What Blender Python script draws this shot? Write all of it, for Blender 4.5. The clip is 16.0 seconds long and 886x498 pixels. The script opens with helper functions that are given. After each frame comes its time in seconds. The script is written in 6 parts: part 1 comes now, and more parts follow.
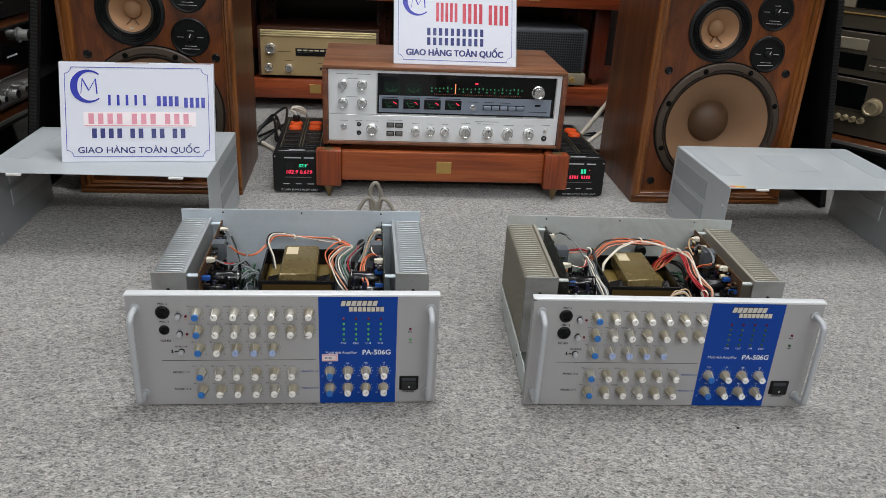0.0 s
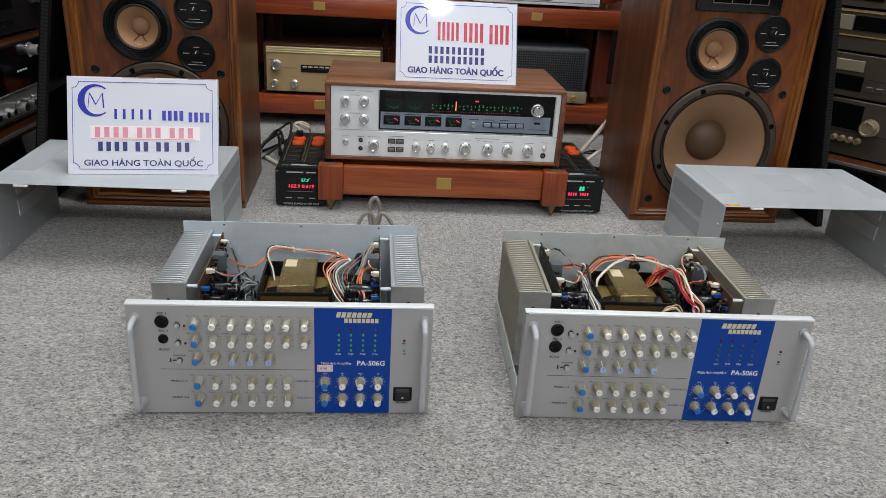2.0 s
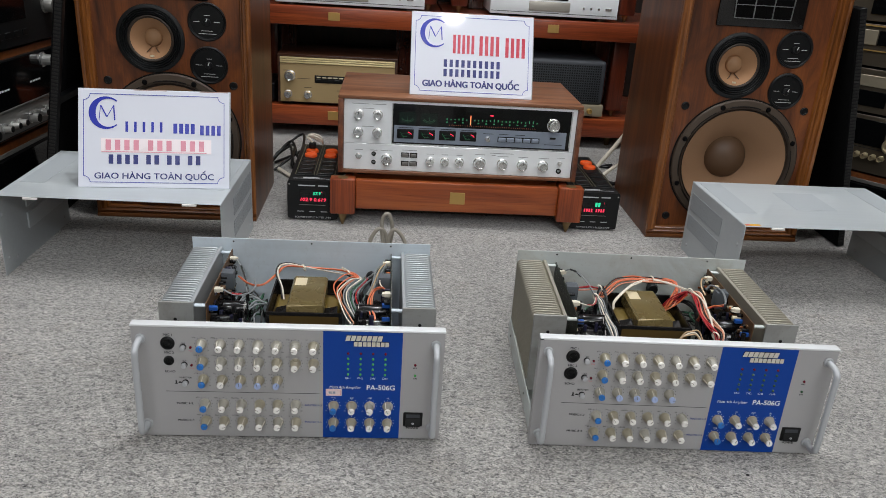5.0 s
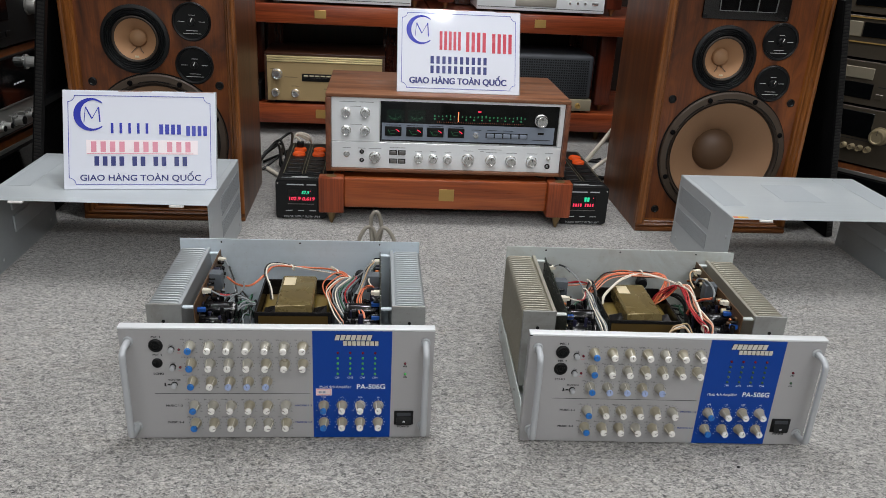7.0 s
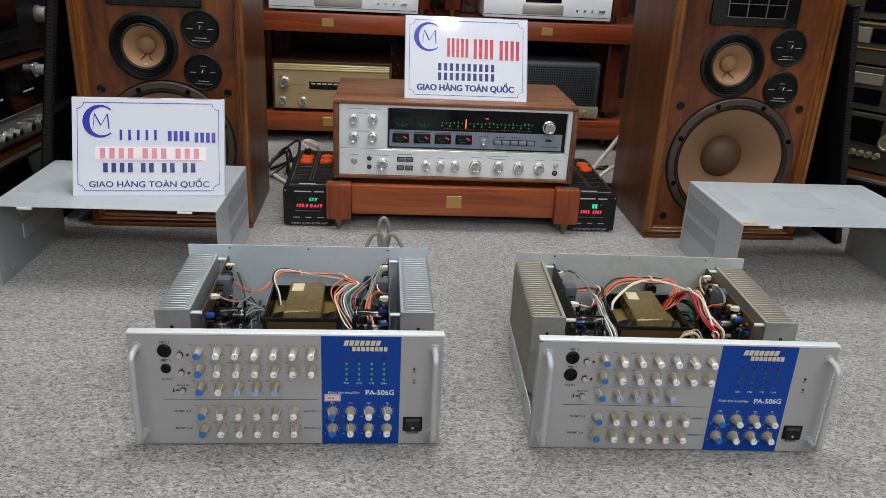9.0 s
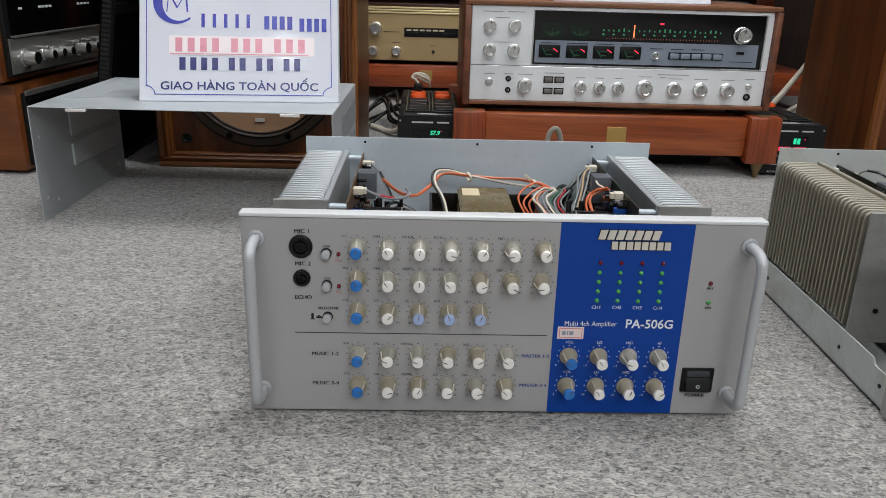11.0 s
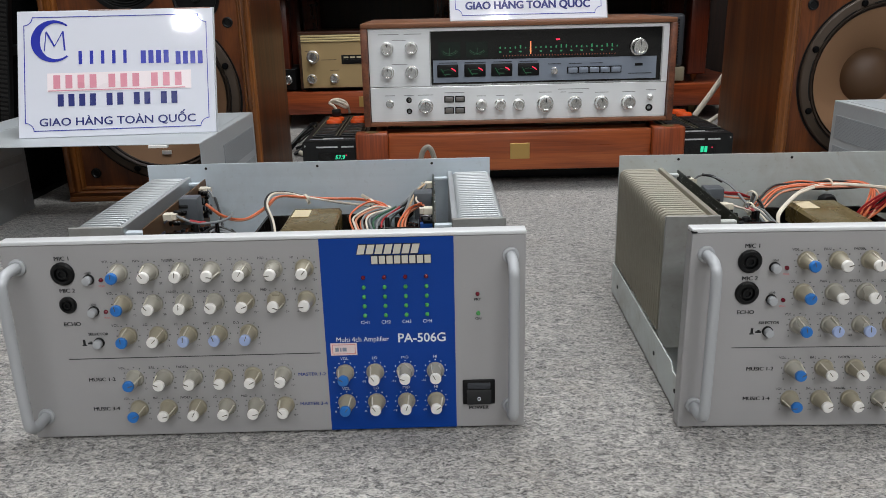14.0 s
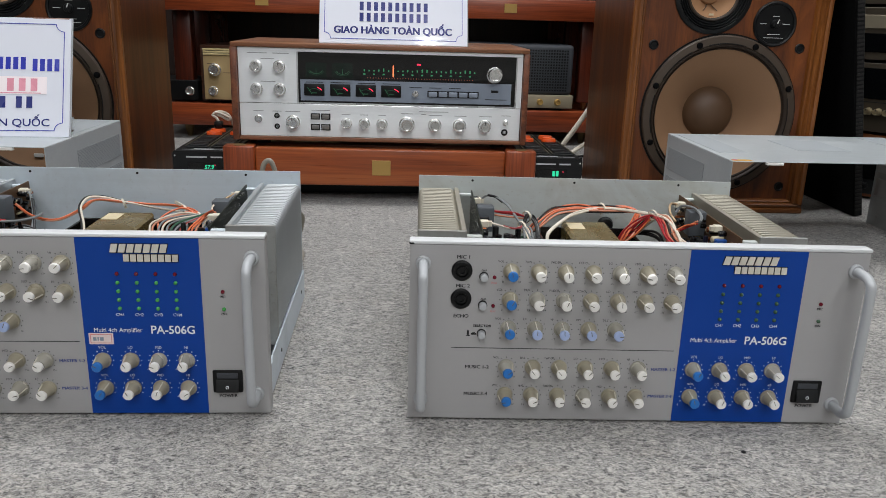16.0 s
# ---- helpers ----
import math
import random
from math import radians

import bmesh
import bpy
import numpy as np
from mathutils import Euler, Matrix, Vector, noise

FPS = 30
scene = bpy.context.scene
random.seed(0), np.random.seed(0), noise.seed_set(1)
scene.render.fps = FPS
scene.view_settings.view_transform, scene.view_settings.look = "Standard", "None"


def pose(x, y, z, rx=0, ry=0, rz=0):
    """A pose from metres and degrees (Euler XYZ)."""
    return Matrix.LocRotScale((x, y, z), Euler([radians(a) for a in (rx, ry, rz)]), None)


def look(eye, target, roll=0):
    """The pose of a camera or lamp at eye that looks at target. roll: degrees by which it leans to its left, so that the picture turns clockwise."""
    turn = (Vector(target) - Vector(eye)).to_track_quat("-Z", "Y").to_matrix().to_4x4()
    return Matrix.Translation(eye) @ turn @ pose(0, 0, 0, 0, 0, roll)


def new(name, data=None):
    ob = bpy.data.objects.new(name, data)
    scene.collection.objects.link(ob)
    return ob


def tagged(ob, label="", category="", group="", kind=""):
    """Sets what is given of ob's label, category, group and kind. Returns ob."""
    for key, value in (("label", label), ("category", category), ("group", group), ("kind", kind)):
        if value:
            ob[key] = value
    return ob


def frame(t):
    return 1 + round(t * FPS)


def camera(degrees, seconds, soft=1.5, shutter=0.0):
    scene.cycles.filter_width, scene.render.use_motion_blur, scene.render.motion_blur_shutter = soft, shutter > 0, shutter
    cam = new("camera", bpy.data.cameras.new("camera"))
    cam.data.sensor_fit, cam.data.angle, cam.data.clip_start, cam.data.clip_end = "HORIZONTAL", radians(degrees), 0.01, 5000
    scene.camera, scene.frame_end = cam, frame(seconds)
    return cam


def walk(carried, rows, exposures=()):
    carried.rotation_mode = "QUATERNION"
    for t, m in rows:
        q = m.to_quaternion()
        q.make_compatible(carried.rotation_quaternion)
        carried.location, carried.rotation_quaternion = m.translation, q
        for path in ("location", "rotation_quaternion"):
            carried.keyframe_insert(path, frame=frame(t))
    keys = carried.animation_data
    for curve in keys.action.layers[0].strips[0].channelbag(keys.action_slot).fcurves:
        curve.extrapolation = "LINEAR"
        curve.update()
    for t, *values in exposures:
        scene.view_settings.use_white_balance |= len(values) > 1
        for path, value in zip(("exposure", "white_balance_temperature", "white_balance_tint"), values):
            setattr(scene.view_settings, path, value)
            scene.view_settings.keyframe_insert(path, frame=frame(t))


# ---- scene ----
cam = camera(59.0, 16.0, soft=0.4)
PATH = [
    (0, (0.107, -0.983, 0.698), (0.311, 0.832, -0.117), 3.1),
    (0.5, (0.116, -0.986, 0.697), (0.331, 0.822, -0.13), 3.3),
    (1, (0.124, -0.988, 0.7), (0.339, 0.824, -0.118), 3.3),
    (1.5, (0.126, -1.003, 0.706), (0.326, 0.82, -0.091), 3.4),
    (2, (0.122, -1.007, 0.705), (0.31, 0.826, -0.073), 3.5),
    (2.5, (0.128, -1.003, 0.707), (0.314, 0.838, -0.054), 3.7),
    (3, (0.13, -0.999, 0.715), (0.314, 0.843, -0.04), 4.1),
    (3.5, (0.126, -0.991, 0.71), (0.298, 0.852, -0.05), 4.2),
    (4, (0.123, -0.984, 0.715), (0.282, 0.861, -0.041), 3.9),
    (6.5, (0.125, -0.961, 0.712), (0.291, 0.874, -0.065), 3.4),
    (7, (0.129, -0.969, 0.715), (0.305, 0.868, -0.056), 3.1),
    (7.5, (0.131, -0.972, 0.715), (0.304, 0.869, -0.046), 2.9),
    (8, (0.128, -0.973, 0.718), (0.303, 0.871, -0.035), 2.9),
    (8.2, (0.128, -0.976, 0.717), (0.305, 0.869, -0.035), 3.0),
    (10.3, (0.055, -0.819, 0.597), (0.156, 1.037, -0.142), 2.0),
    (10.5, (0.018, -0.754, 0.541), (0.107, 1.108, -0.184), 1.8),
    (11, (-0.071, -0.61, 0.374), (-0.01, 1.273, -0.297), 1.6),
    (11.5, (-0.109, -0.553, 0.314), (-0.074, 1.344, -0.318), 1.7),
    (12, (-0.1, -0.548, 0.309), (-0.073, 1.354, -0.308), 1.6),
    (12.5, (-0.069, -0.556, 0.312), (-0.03, 1.347, -0.303), 1.2),
    (13, (-0.001, -0.568, 0.329), (0.05, 1.334, -0.285), 0.6),
    (13.5, (0.066, -0.587, 0.348), (0.102, 1.316, -0.269), -0.5),
    (14, (0.144, -0.618, 0.369), (0.157, 1.286, -0.243), -1.3),
    (14.5, (0.212, -0.646, 0.386), (0.223, 1.263, -0.209), -1.2),
    (15, (0.27, -0.684, 0.396), (0.305, 1.228, -0.19), -0.4),
    (15.5, (0.308, -0.707, 0.395), (0.383, 1.205, -0.19), 0.6),
    (16, (0.337, -0.704, 0.384), (0.461, 1.209, -0.186), 1.7),
]
walk(cam, [(t, look(eye, target, roll)) for t, eye, target, roll in PATH])

# ---- light ----
world = bpy.data.worlds.new("room_air")
scene.world = world
world.use_nodes = True
world.node_tree.nodes["Background"].inputs[0].default_value = (0.9, 0.95, 1.0, 1)
world.node_tree.nodes["Background"].inputs[1].default_value = 0.004
scene.view_settings.exposure = 0.0
LAMP_WATTS = 9.25
LAMP_TINT = (0.952, 0.967, 0.988)
# places, shares of the light and radii of the ceiling lamps
# Wide lamps are unseen fill, weighted for brightness; the small ones mirror in signs.
LAMP_SPOTS = [(-0.8, 0.75, 0.55, 0.17), (-0.25, 1.15, 0.85, 0.17), (0.85, 1.15, 0.9, 0.17), (1.8, 0.8, 0.88, 0.17),
              (-1.2, -0.1, 0.6, 0.17), (0.29, 0.42, 2.3, 0.17), (0.55, -1.32, 0.75, 0.065), (1.8, -0.1, 0.95, 0.17),
              (-0.79, -1.87, 0.8, 0.065), (-0.385, -2.40, 0.9, 0.05), (0.75, -2.75, 1.0, 0.17), (1.8, -1.7, 1.0, 0.17),
              (-0.1, -3.4, 1.95, 0.17), (0.75, -3.4, 2.2, 0.17), (1.8, -3.3, 2.0, 0.17), (-1.2, -5.2, 2.0, 0.17), (0.4, -5.2, 2.2, 0.17), (1.8, -5.2, 2.1, 0.17)]




# ---- materials ----
def rgb(hexa):
    v = [int(hexa[i:i + 2], 16) / 255 for i in (0, 2, 4)]
    return tuple(c / 12.92 if c <= 0.04045 else ((c + 0.055) / 1.055) ** 2.4 for c in v) + (1,)


class Mat:
    """A small node-graph writer round one Principled material."""

    def __init__(self, name, color, rough=0.5, metal=0.0, **extra):
        self.m = bpy.data.materials.new(name)
        self.m.use_nodes = True
        self.t = self.m.node_tree
        self.p = self.t.nodes["Principled BSDF"]
        self.color = color if len(color) == 4 else (*color, 1)
        self.p.inputs["Base Color"].default_value = self.color
        self.p.inputs["Roughness"].default_value = rough
        self.p.inputs["Metallic"].default_value = metal
        for k, v in extra.items():
            self.p.inputs[k.replace("_", " ")].default_value = v
        self.m.diffuse_color = self.color
        self.coord = None

    def node(self, kind, **vals):
        n = self.t.nodes.new(kind)
        for k, v in vals.items():
            n.inputs[k].default_value = v
        return n

    def link(self, a, b):
        self.t.links.new(a, b)

    def place(self, scale=(1, 1, 1), rot=(0, 0, 0), jitter=False):
        if self.coord is None:
            self.coord = self.node("ShaderNodeTexCoord")
        mp = self.node("ShaderNodeMapping")
        mp.inputs["Scale"].default_value = scale
        mp.inputs["Rotation"].default_value = rot
        self.link(self.coord.outputs["Object"], mp.inputs["Vector"])
        if jitter:
            info = self.node("ShaderNodeObjectInfo")
            mul = self.node("ShaderNodeMath")
            mul.operation = "MULTIPLY"
            mul.inputs[1].default_value = 37.0
            self.link(info.outputs["Random"], mul.inputs[0])
            self.link(mul.outputs[0], mp.inputs["Location"])
        return mp.outputs[0]

    def noise(self, vec, scale, detail=4, rough=0.55, distort=0.0):
        n = self.node("ShaderNodeTexNoise", Scale=scale, Detail=detail, Roughness=rough, Distortion=distort)
        self.link(vec, n.inputs["Vector"])
        return n.outputs["Fac"]

    def ramp(self, fac, stops):
        r = self.node("ShaderNodeValToRGB")
        e = r.color_ramp.elements
        while len(e) < len(stops):
            e.new(0.5)
        for el, (pos, col) in zip(e, stops):
            el.position, el.color = pos, col if len(col) == 4 else (*col, 1)
        self.link(fac, r.inputs[0])
        return r.outputs[0]

    def mix(self, fac, a, b, mode="MIX"):
        n = self.t.nodes.new("ShaderNodeMix")
        n.data_type, n.blend_type = "RGBA", mode
        for sock, val in ((n.inputs[0], fac), (n.inputs[6], a), (n.inputs[7], b)):
            if isinstance(val, (float, int)):
                sock.default_value = val
            elif isinstance(val, tuple):
                sock.default_value = val
            else:
                self.link(val, sock)
        return n.outputs[2]

    def base(self, sock):
        self.link(sock, self.p.inputs["Base Color"])

    def rough(self, fac, lo, hi):
        n = self.node("ShaderNodeMapRange")
        n.inputs["To Min"].default_value, n.inputs["To Max"].default_value = lo, hi
        self.link(fac, n.inputs["Value"])
        self.link(n.outputs[0], self.p.inputs["Roughness"])

    def bump(self, fac, strength, dist=0.001):
        b = self.node("ShaderNodeBump", Strength=strength, Distance=dist)
        self.link(fac, b.inputs["Height"])
        self.link(b.outputs[0], self.p.inputs["Normal"])


def shade(c, k):
    return (min(1, c[0] * k), min(1, c[1] * k), min(1, c[2] * k), 1)


def plain(name, color, rough=0.5, metal=0.0, spread=0.12, size=40.0, bump=0.0, **extra):
    """A surface with soft blotches, fine speckle and an uneven gloss."""
    m = Mat(name, color, rough, metal, **extra)
    v = m.place(jitter=True)
    big, fine = m.noise(v, size * 0.25, 3), m.noise(v, size * 12, 2)
    c = m.mix(big, shade(m.color, 1 - spread), shade(m.color, 1 + spread))
    c = m.mix(0.35, c, m.mix(fine, shade(m.color, 1 - spread), shade(m.color, 1 + spread)))
    m.base(c)
    m.rough(big, max(0.03, rough - min(0.08, rough * 0.4)), min(1, rough + min(0.1, rough * 0.6)))
    if bump:
        m.bump(fine, bump, 0.0004)
    return m.m


def wood(name, dark, mid, light, axis="z", rough=0.38, scale=1.0, coat=0.15, stretch=0.6, pore=0.6):
    m = Mat(name, mid, rough, Coat_Weight=coat, Coat_Roughness=0.25)
    st = {"x": (stretch, 9, 9), "y": (9, stretch, 9), "z": (9, 9, stretch)}[axis]
    v = m.place(tuple(a * scale for a in st), jitter=True)
    bands = m.noise(v, 3.2, 5, 0.6, 1.2)
    st2 = {"x": (3, 160, 160), "y": (160, 3, 160), "z": (160, 160, 3)}[axis]
    fine = m.noise(m.place(tuple(a * scale for a in st2), jitter=True), 2.5, 3, 0.6)
    c = m.ramp(bands, [(0.28, dark), (0.5, mid), (0.72, light)])
    pores = m.ramp(fine, [(0.35, (0.45, 0.42, 0.4)), (0.55, (1, 1, 1))])
    c = m.mix(pore, c, pores, "MULTIPLY")
    m.base(c)
    m.rough(fine, rough - 0.06, rough + 0.12)
    m.bump(fine, 0.12, 0.0005)
    return m.m


def brushed(name, color, rough=0.3, axis="x", metal=1.0, spread=0.08):
    m = Mat(name, color, rough, metal)
    st = {"x": (4, 900, 900), "y": (900, 4, 900), "z": (900, 900, 4)}[axis]
    fine = m.noise(m.place(st, jitter=True), 1.5, 3, 0.6)
    big = m.noise(m.place((1, 1, 1), jitter=True), 9, 3)
    c = m.mix(fine, shade(m.color, 1 - spread), shade(m.color, 1 + spread))
    c = m.mix(0.3, c, m.mix(big, shade(m.color, 1 - 2 * spread), shade(m.color, 1 + spread)))
    m.base(c)
    m.rough(fine, rough - 0.06, rough + 0.1)
    m.bump(fine, 0.05, 0.0003)
    return m.m


def stained(name, color, stain, rough=0.42, metal=0.1, much=0.5, size=7.0, low=0.52):
    """Sheet metal with soft dirty patches, fine specks and long faint scuffs."""
    m = Mat(name, color, rough, metal)
    v = m.place(jitter=True)
    patch = m.ramp(m.noise(v, size, 5, 0.65, 0.6), [(low, (0, 0, 0)), (low + 0.22, (1, 1, 1))])
    speck = m.ramp(m.noise(v, size * 22, 3, 0.6), [(0.62, (0, 0, 0)), (0.72, (1, 1, 1))])
    scuff = m.noise(m.place((2, 60, 60), (0.0, 0.0, 0.5), jitter=True), 2.0, 4, 0.6)
    c = m.mix(scuff, shade(m.color, 0.93), shade(m.color, 1.06))
    half = m.node("ShaderNodeMath", **{})
    half.operation = "MULTIPLY"
    half.inputs[1].default_value = much
    m.link(patch, half.inputs[0])
    c = m.mix(half.outputs[0], c, stain)
    few = m.node("ShaderNodeMath", **{})
    few.operation = "MULTIPLY"
    few.inputs[1].default_value = much * 0.6
    m.link(speck, few.inputs[0])
    m.base(m.mix(few.outputs[0], c, stain))
    m.rough(patch, rough - 0.05, rough + 0.18)
    return m.m


def glow(name, color, strength):
    m = Mat(name, (0.02, 0.02, 0.02, 1), 0.4)
    m.p.inputs["Emission Color"].default_value = (*color[:3], 1)
    m.p.inputs["Emission Strength"].default_value = strength
    return m.m


def carpet_material():
    """Grey loop pile: light and dark tufts a few millimetres long, lying in loose rows, with worn and stained patches."""
    m = Mat("carpet_pile", (0.3, 0.3, 0.29, 1), 0.95, Specular_IOR_Level=0.1, Sheen_Weight=0.5, Sheen_Roughness=0.45)
    tuft = m.noise(m.place((0.8, 1.1, 1), (0, 0, 0.35), jitter=True), 200, 3, 0.68, 1.3)
    fibre = m.noise(m.place((0.7, 1.2, 1), jitter=True), 700, 2, 0.6, 0.3)
    clump = m.noise(m.place((0.8, 1.25, 1), (0, 0, -0.3), jitter=True), 105, 3, 0.65, 1.2)
    blotch = m.noise(m.place(jitter=True), 4.5, 5, 0.65)
    stain = m.noise(m.place((1, 1.4, 1), jitter=True), 9.0, 5, 0.7, 0.5)
    c = m.ramp(tuft, [(0.3, rgb("363534")), (0.41, rgb("757371")), (0.52, rgb("aca9a4")), (0.68, rgb("dad6d0"))])
    c = m.mix(0.4, c, m.ramp(fibre, [(0.32, (0.62, 0.62, 0.62)), (0.6, (1, 1, 1))]), "MULTIPLY")
    c = m.mix(0.6, c, m.ramp(clump, [(0.34, (0.56, 0.56, 0.56)), (0.6, (1.13, 1.13, 1.13))]), "MULTIPLY")
    trodden = m.noise(m.place((0.8, 1.2, 1), (0, 0, 0.5), jitter=True), 21, 4, 0.7, 0.8)
    c = m.mix(0.25, c, m.ramp(trodden, [(0.36, (0.78, 0.77, 0.76)), (0.62, (1.06, 1.06, 1.06))]), "MULTIPLY")
    c = m.mix(0.75, c, m.ramp(blotch, [(0.34, (0.76, 0.76, 0.76)), (0.66, (1, 1, 1))]), "MULTIPLY")
    c = m.mix(0.7, c, m.ramp(stain, [(0.54, (1, 1, 1)), (0.7, (0.86, 0.82, 0.77))]), "MULTIPLY")
    info = m.node("ShaderNodeObjectInfo")
    c = m.mix(1.0, c, m.ramp(info.outputs["Random"], [(0.0, (0.93, 0.93, 0.93)), (1.0, (1, 1, 1))]), "MULTIPLY")
    m.base(c)
    add = m.node("ShaderNodeMath")
    add.operation = "ADD"
    m.link(tuft, add.inputs[0])
    m.link(clump, add.inputs[1])
    m.bump(add.outputs[0], 0.8, 0.003)
    return m.m


def vent_material():
    """Grey enamel punched with rows of small round holes."""
    m = Mat("punched_vent_sheet", rgb("a2a8ac"), 0.5, 0.1)
    v = m.place()
    dots = m.t.nodes.new("ShaderNodeTexVoronoi")
    dots.inputs["Scale"].default_value = 420.0
    dots.inputs["Randomness"].default_value = 0.0
    m.link(v, dots.inputs["Vector"])
    hole = m.ramp(dots.outputs["Distance"], [(0.30, (1, 1, 1)), (0.36, (0, 0, 0))])
    soft = m.noise(v, 9, 3)
    m.base(m.mix(hole, m.mix(soft, rgb("989ea2"), rgb("a6acb0")), rgb("5d6164")))
    return m.m


CARPET = carpet_material()
PANEL = plain("panel_silver_paint", rgb("a8a7a7"), 0.45, 0.08, 0.03, 20, 0.04)
PANEL_EDGE = brushed("panel_edge_aluminium", rgb("e2e4e5"), 0.4, "x", 0.15)
BLUE = plain("royal_blue_print", rgb("033e96"), 0.45, 0.0, 0.05, 30, 0.0, Specular_IOR_Level=0.3)
MARK = plain("raised_silver_mark", rgb("e4e0d4"), 0.3, 0.35, 0.05)
INK = plain("black_ink", rgb("1c1d20"), 0.6)
INK_BLUE = plain("blue_ink", rgb("3a4a8c"), 0.6)
INK_WHITE = plain("white_ink", rgb("e9edf2"), 0.5)
KNOB = plain("smoky_grey_plastic", rgb("aea691"), 0.3, 0.0, 0.08, 60, 0.0, Transmission_Weight=0.25)
KNOB_CLEAR = plain("clear_grey_plastic", rgb("b9b5a9"), 0.26, 0.0, 0.08, 60, 0.0, Transmission_Weight=0.3)
CAP_WHITE = plain("white_cap_plastic", rgb("efede8"), 0.4, 0.0, 0.03)
CAP_BLUE = plain("blue_cap_plastic", rgb("2672c0"), 0.4, 0.0, 0.05)
CAP_PALE = plain("pale_blue_cap_plastic", rgb("a3b5dc"), 0.4, 0.0, 0.05)
BLACK = plain("black_plastic", rgb("0b0c0d"), 0.4, 0.0, 0.2, Specular_IOR_Level=0.3)
BLACK_GLOSS = plain("glossy_black_lacquer", rgb("141313"), 0.22, 0.0, 0.2)
COIL = plain("olive_coil_varnish", rgb("665526"), 0.4, 0.0, 0.15, 60)
BLACK_SHEET = plain("black_painted_steel", rgb("0f1011"), 0.5, 0.0, 0.2, 60, 0.15, Specular_IOR_Level=0.35)
HANDLE = plain("grey_enamel_handle", rgb("b3b6b9"), 0.45, 0.1, 0.04)
STEEL = stained("zinc_plated_steel", rgb("cfdae2"), rgb("a3a4a0"), 0.42, 0.1, 0.3)
STEEL_AGED = stained("aged_zinc_steel", rgb("c9cfcd"), rgb("94866c"), 0.45, 0.1, 0.45, 8.0, 0.48)
END_PLATE = stained("dull_end_plate", rgb("a4a5a2"), rgb("6f685c"), 0.36, 0.35, 0.5, 9.0, 0.45)
FIN = brushed("heatsink_aluminium", rgb("c2c6c8"), 0.5, "y", 0.82)
FIN_AGED = brushed("aged_heatsink_aluminium", rgb("aba698"), 0.45, "y", 0.5)
COVER = stained("pale_grey_enamel", rgb("b2b8bb"), rgb("c9cdcd"), 0.4, 0.1, 0.4, 9.0, 0.5)
COVER_IN = plain("grey_lid_underside", rgb("acb2b6"), 0.5, 0.1, 0.06, 12, 0.05)
WALNUT = wood("walnut_veneer", rgb("2e1608"), rgb("5a3013"), rgb("764219"), "z", 0.36, 0.8, 0.15, 0.5, 0.55)
WALNUT_RED = wood("walnut_baffle", rgb("371a08"), rgb("643312"), rgb("84491e"), "z", 0.36, 0.75, 0.15, 2.0, 0.45)
WALNUT_TRIM = wood("golden_walnut_trim", rgb("4a280e"), rgb("7d491d"), rgb("9c602b"), "z", 0.32, 1.0, 0.3)
WALNUT_TRIM_X = wood("golden_walnut_rail", rgb("4a280f"), rgb("75441c"), rgb("8d5926"), "x", 0.34)
CHERRY_X = wood("red_brown_beam", rgb("713216"), rgb("994c24"), rgb("b06030"), "x", 0.28, 1.0, 0.4, 0.6, 0.35)
CHERRY_Z = wood("red_brown_post", rgb("642812"), rgb("91431f"), rgb("a9542b"), "z", 0.3, 1.0, 0.35)
CHERRY_Y = wood("red_brown_rail", rgb("66240e"), rgb("933e1d"), rgb("ac5026"), "y", 0.3, 1.0, 0.35)
CASE_WOOD = wood("walnut_case", rgb("573522"), rgb("83563b"), rgb("98694a"), "x", 0.4)
CASE_WOOD_Y = wood("walnut_case_side", rgb("4a2716"), rgb("70402a"), rgb("8a5436"), "y", 0.4)
# Walnut made darker, so the colour holds the shade inside the rack.
SHADED_CASE = wood("shaded_walnut_case", rgb("24120a"), rgb("3e2213"), rgb("50301b"), "x", 0.4)
STACK_WOOD = wood("orange_brown_case", rgb("5e2f15"), rgb("75411d"), rgb("864d26"), "y", 0.4, 0.7, 0.15, 1.0, 0.35)
# Band gold lighter than the face: its glare is put into the colour.
GOLD_GLARE = brushed("gold_band_glare", rgb("e6d29f"), 0.32, "x", 0.35)
KNOB_GOLD = plain("pale_gold_knob", rgb("aa9b7c"), 0.3, 0.6, 0.06)
RACK_X = wood("rack_beam_wood", rgb("5a2410"), rgb("8c3f20"), rgb("a6522b"), "x", 0.3, 1.0, 0.35)
RACK_Z = wood("rack_post_wood", rgb("35130a"), rgb("5a2413"), rgb("6e3019"), "z", 0.3, 1.0, 0.35)
CARVED = wood("dark_carved_wood", rgb("2a1209"), rgb("4a2010"), rgb("5e2c16"), "z", 0.22, 1.0, 0.5)
COVER_VENT = vent_material()
COVER_PALE = plain("pale_vent_patch", rgb("c0c6c9"), 0.32, 0.15, 0.06, 12)
DARK_WOOD = wood("dark_panelling", rgb("140a06"), rgb("24130b"), rgb("321b10"), "z", 0.4)
FACE = brushed("satin_silver_face", rgb("f2f5f8"), 0.3, "x", 0.2)
FACE_BLUE = brushed("blue_grey_strip", rgb("8f99a8"), 0.35, "x", 0.3)
GOLD = brushed("champagne_gold_face", rgb("c0a679"), 0.34, "x", 0.4)
CHAMPAGNE = brushed("champagne_grey_face", rgb("544c41"), 0.34, "x", 0.5)
GREY_FACE = brushed("dull_grey_face", rgb("7d7b77"), 0.36, "x", 0.5)
CHROME = plain("turned_aluminium", rgb("ececea"), 0.24, 0.9, 0.04)
SILVER_KNOB = plain("satin_silver_knob", rgb("c9c9c6"), 0.32, 0.8, 0.06)
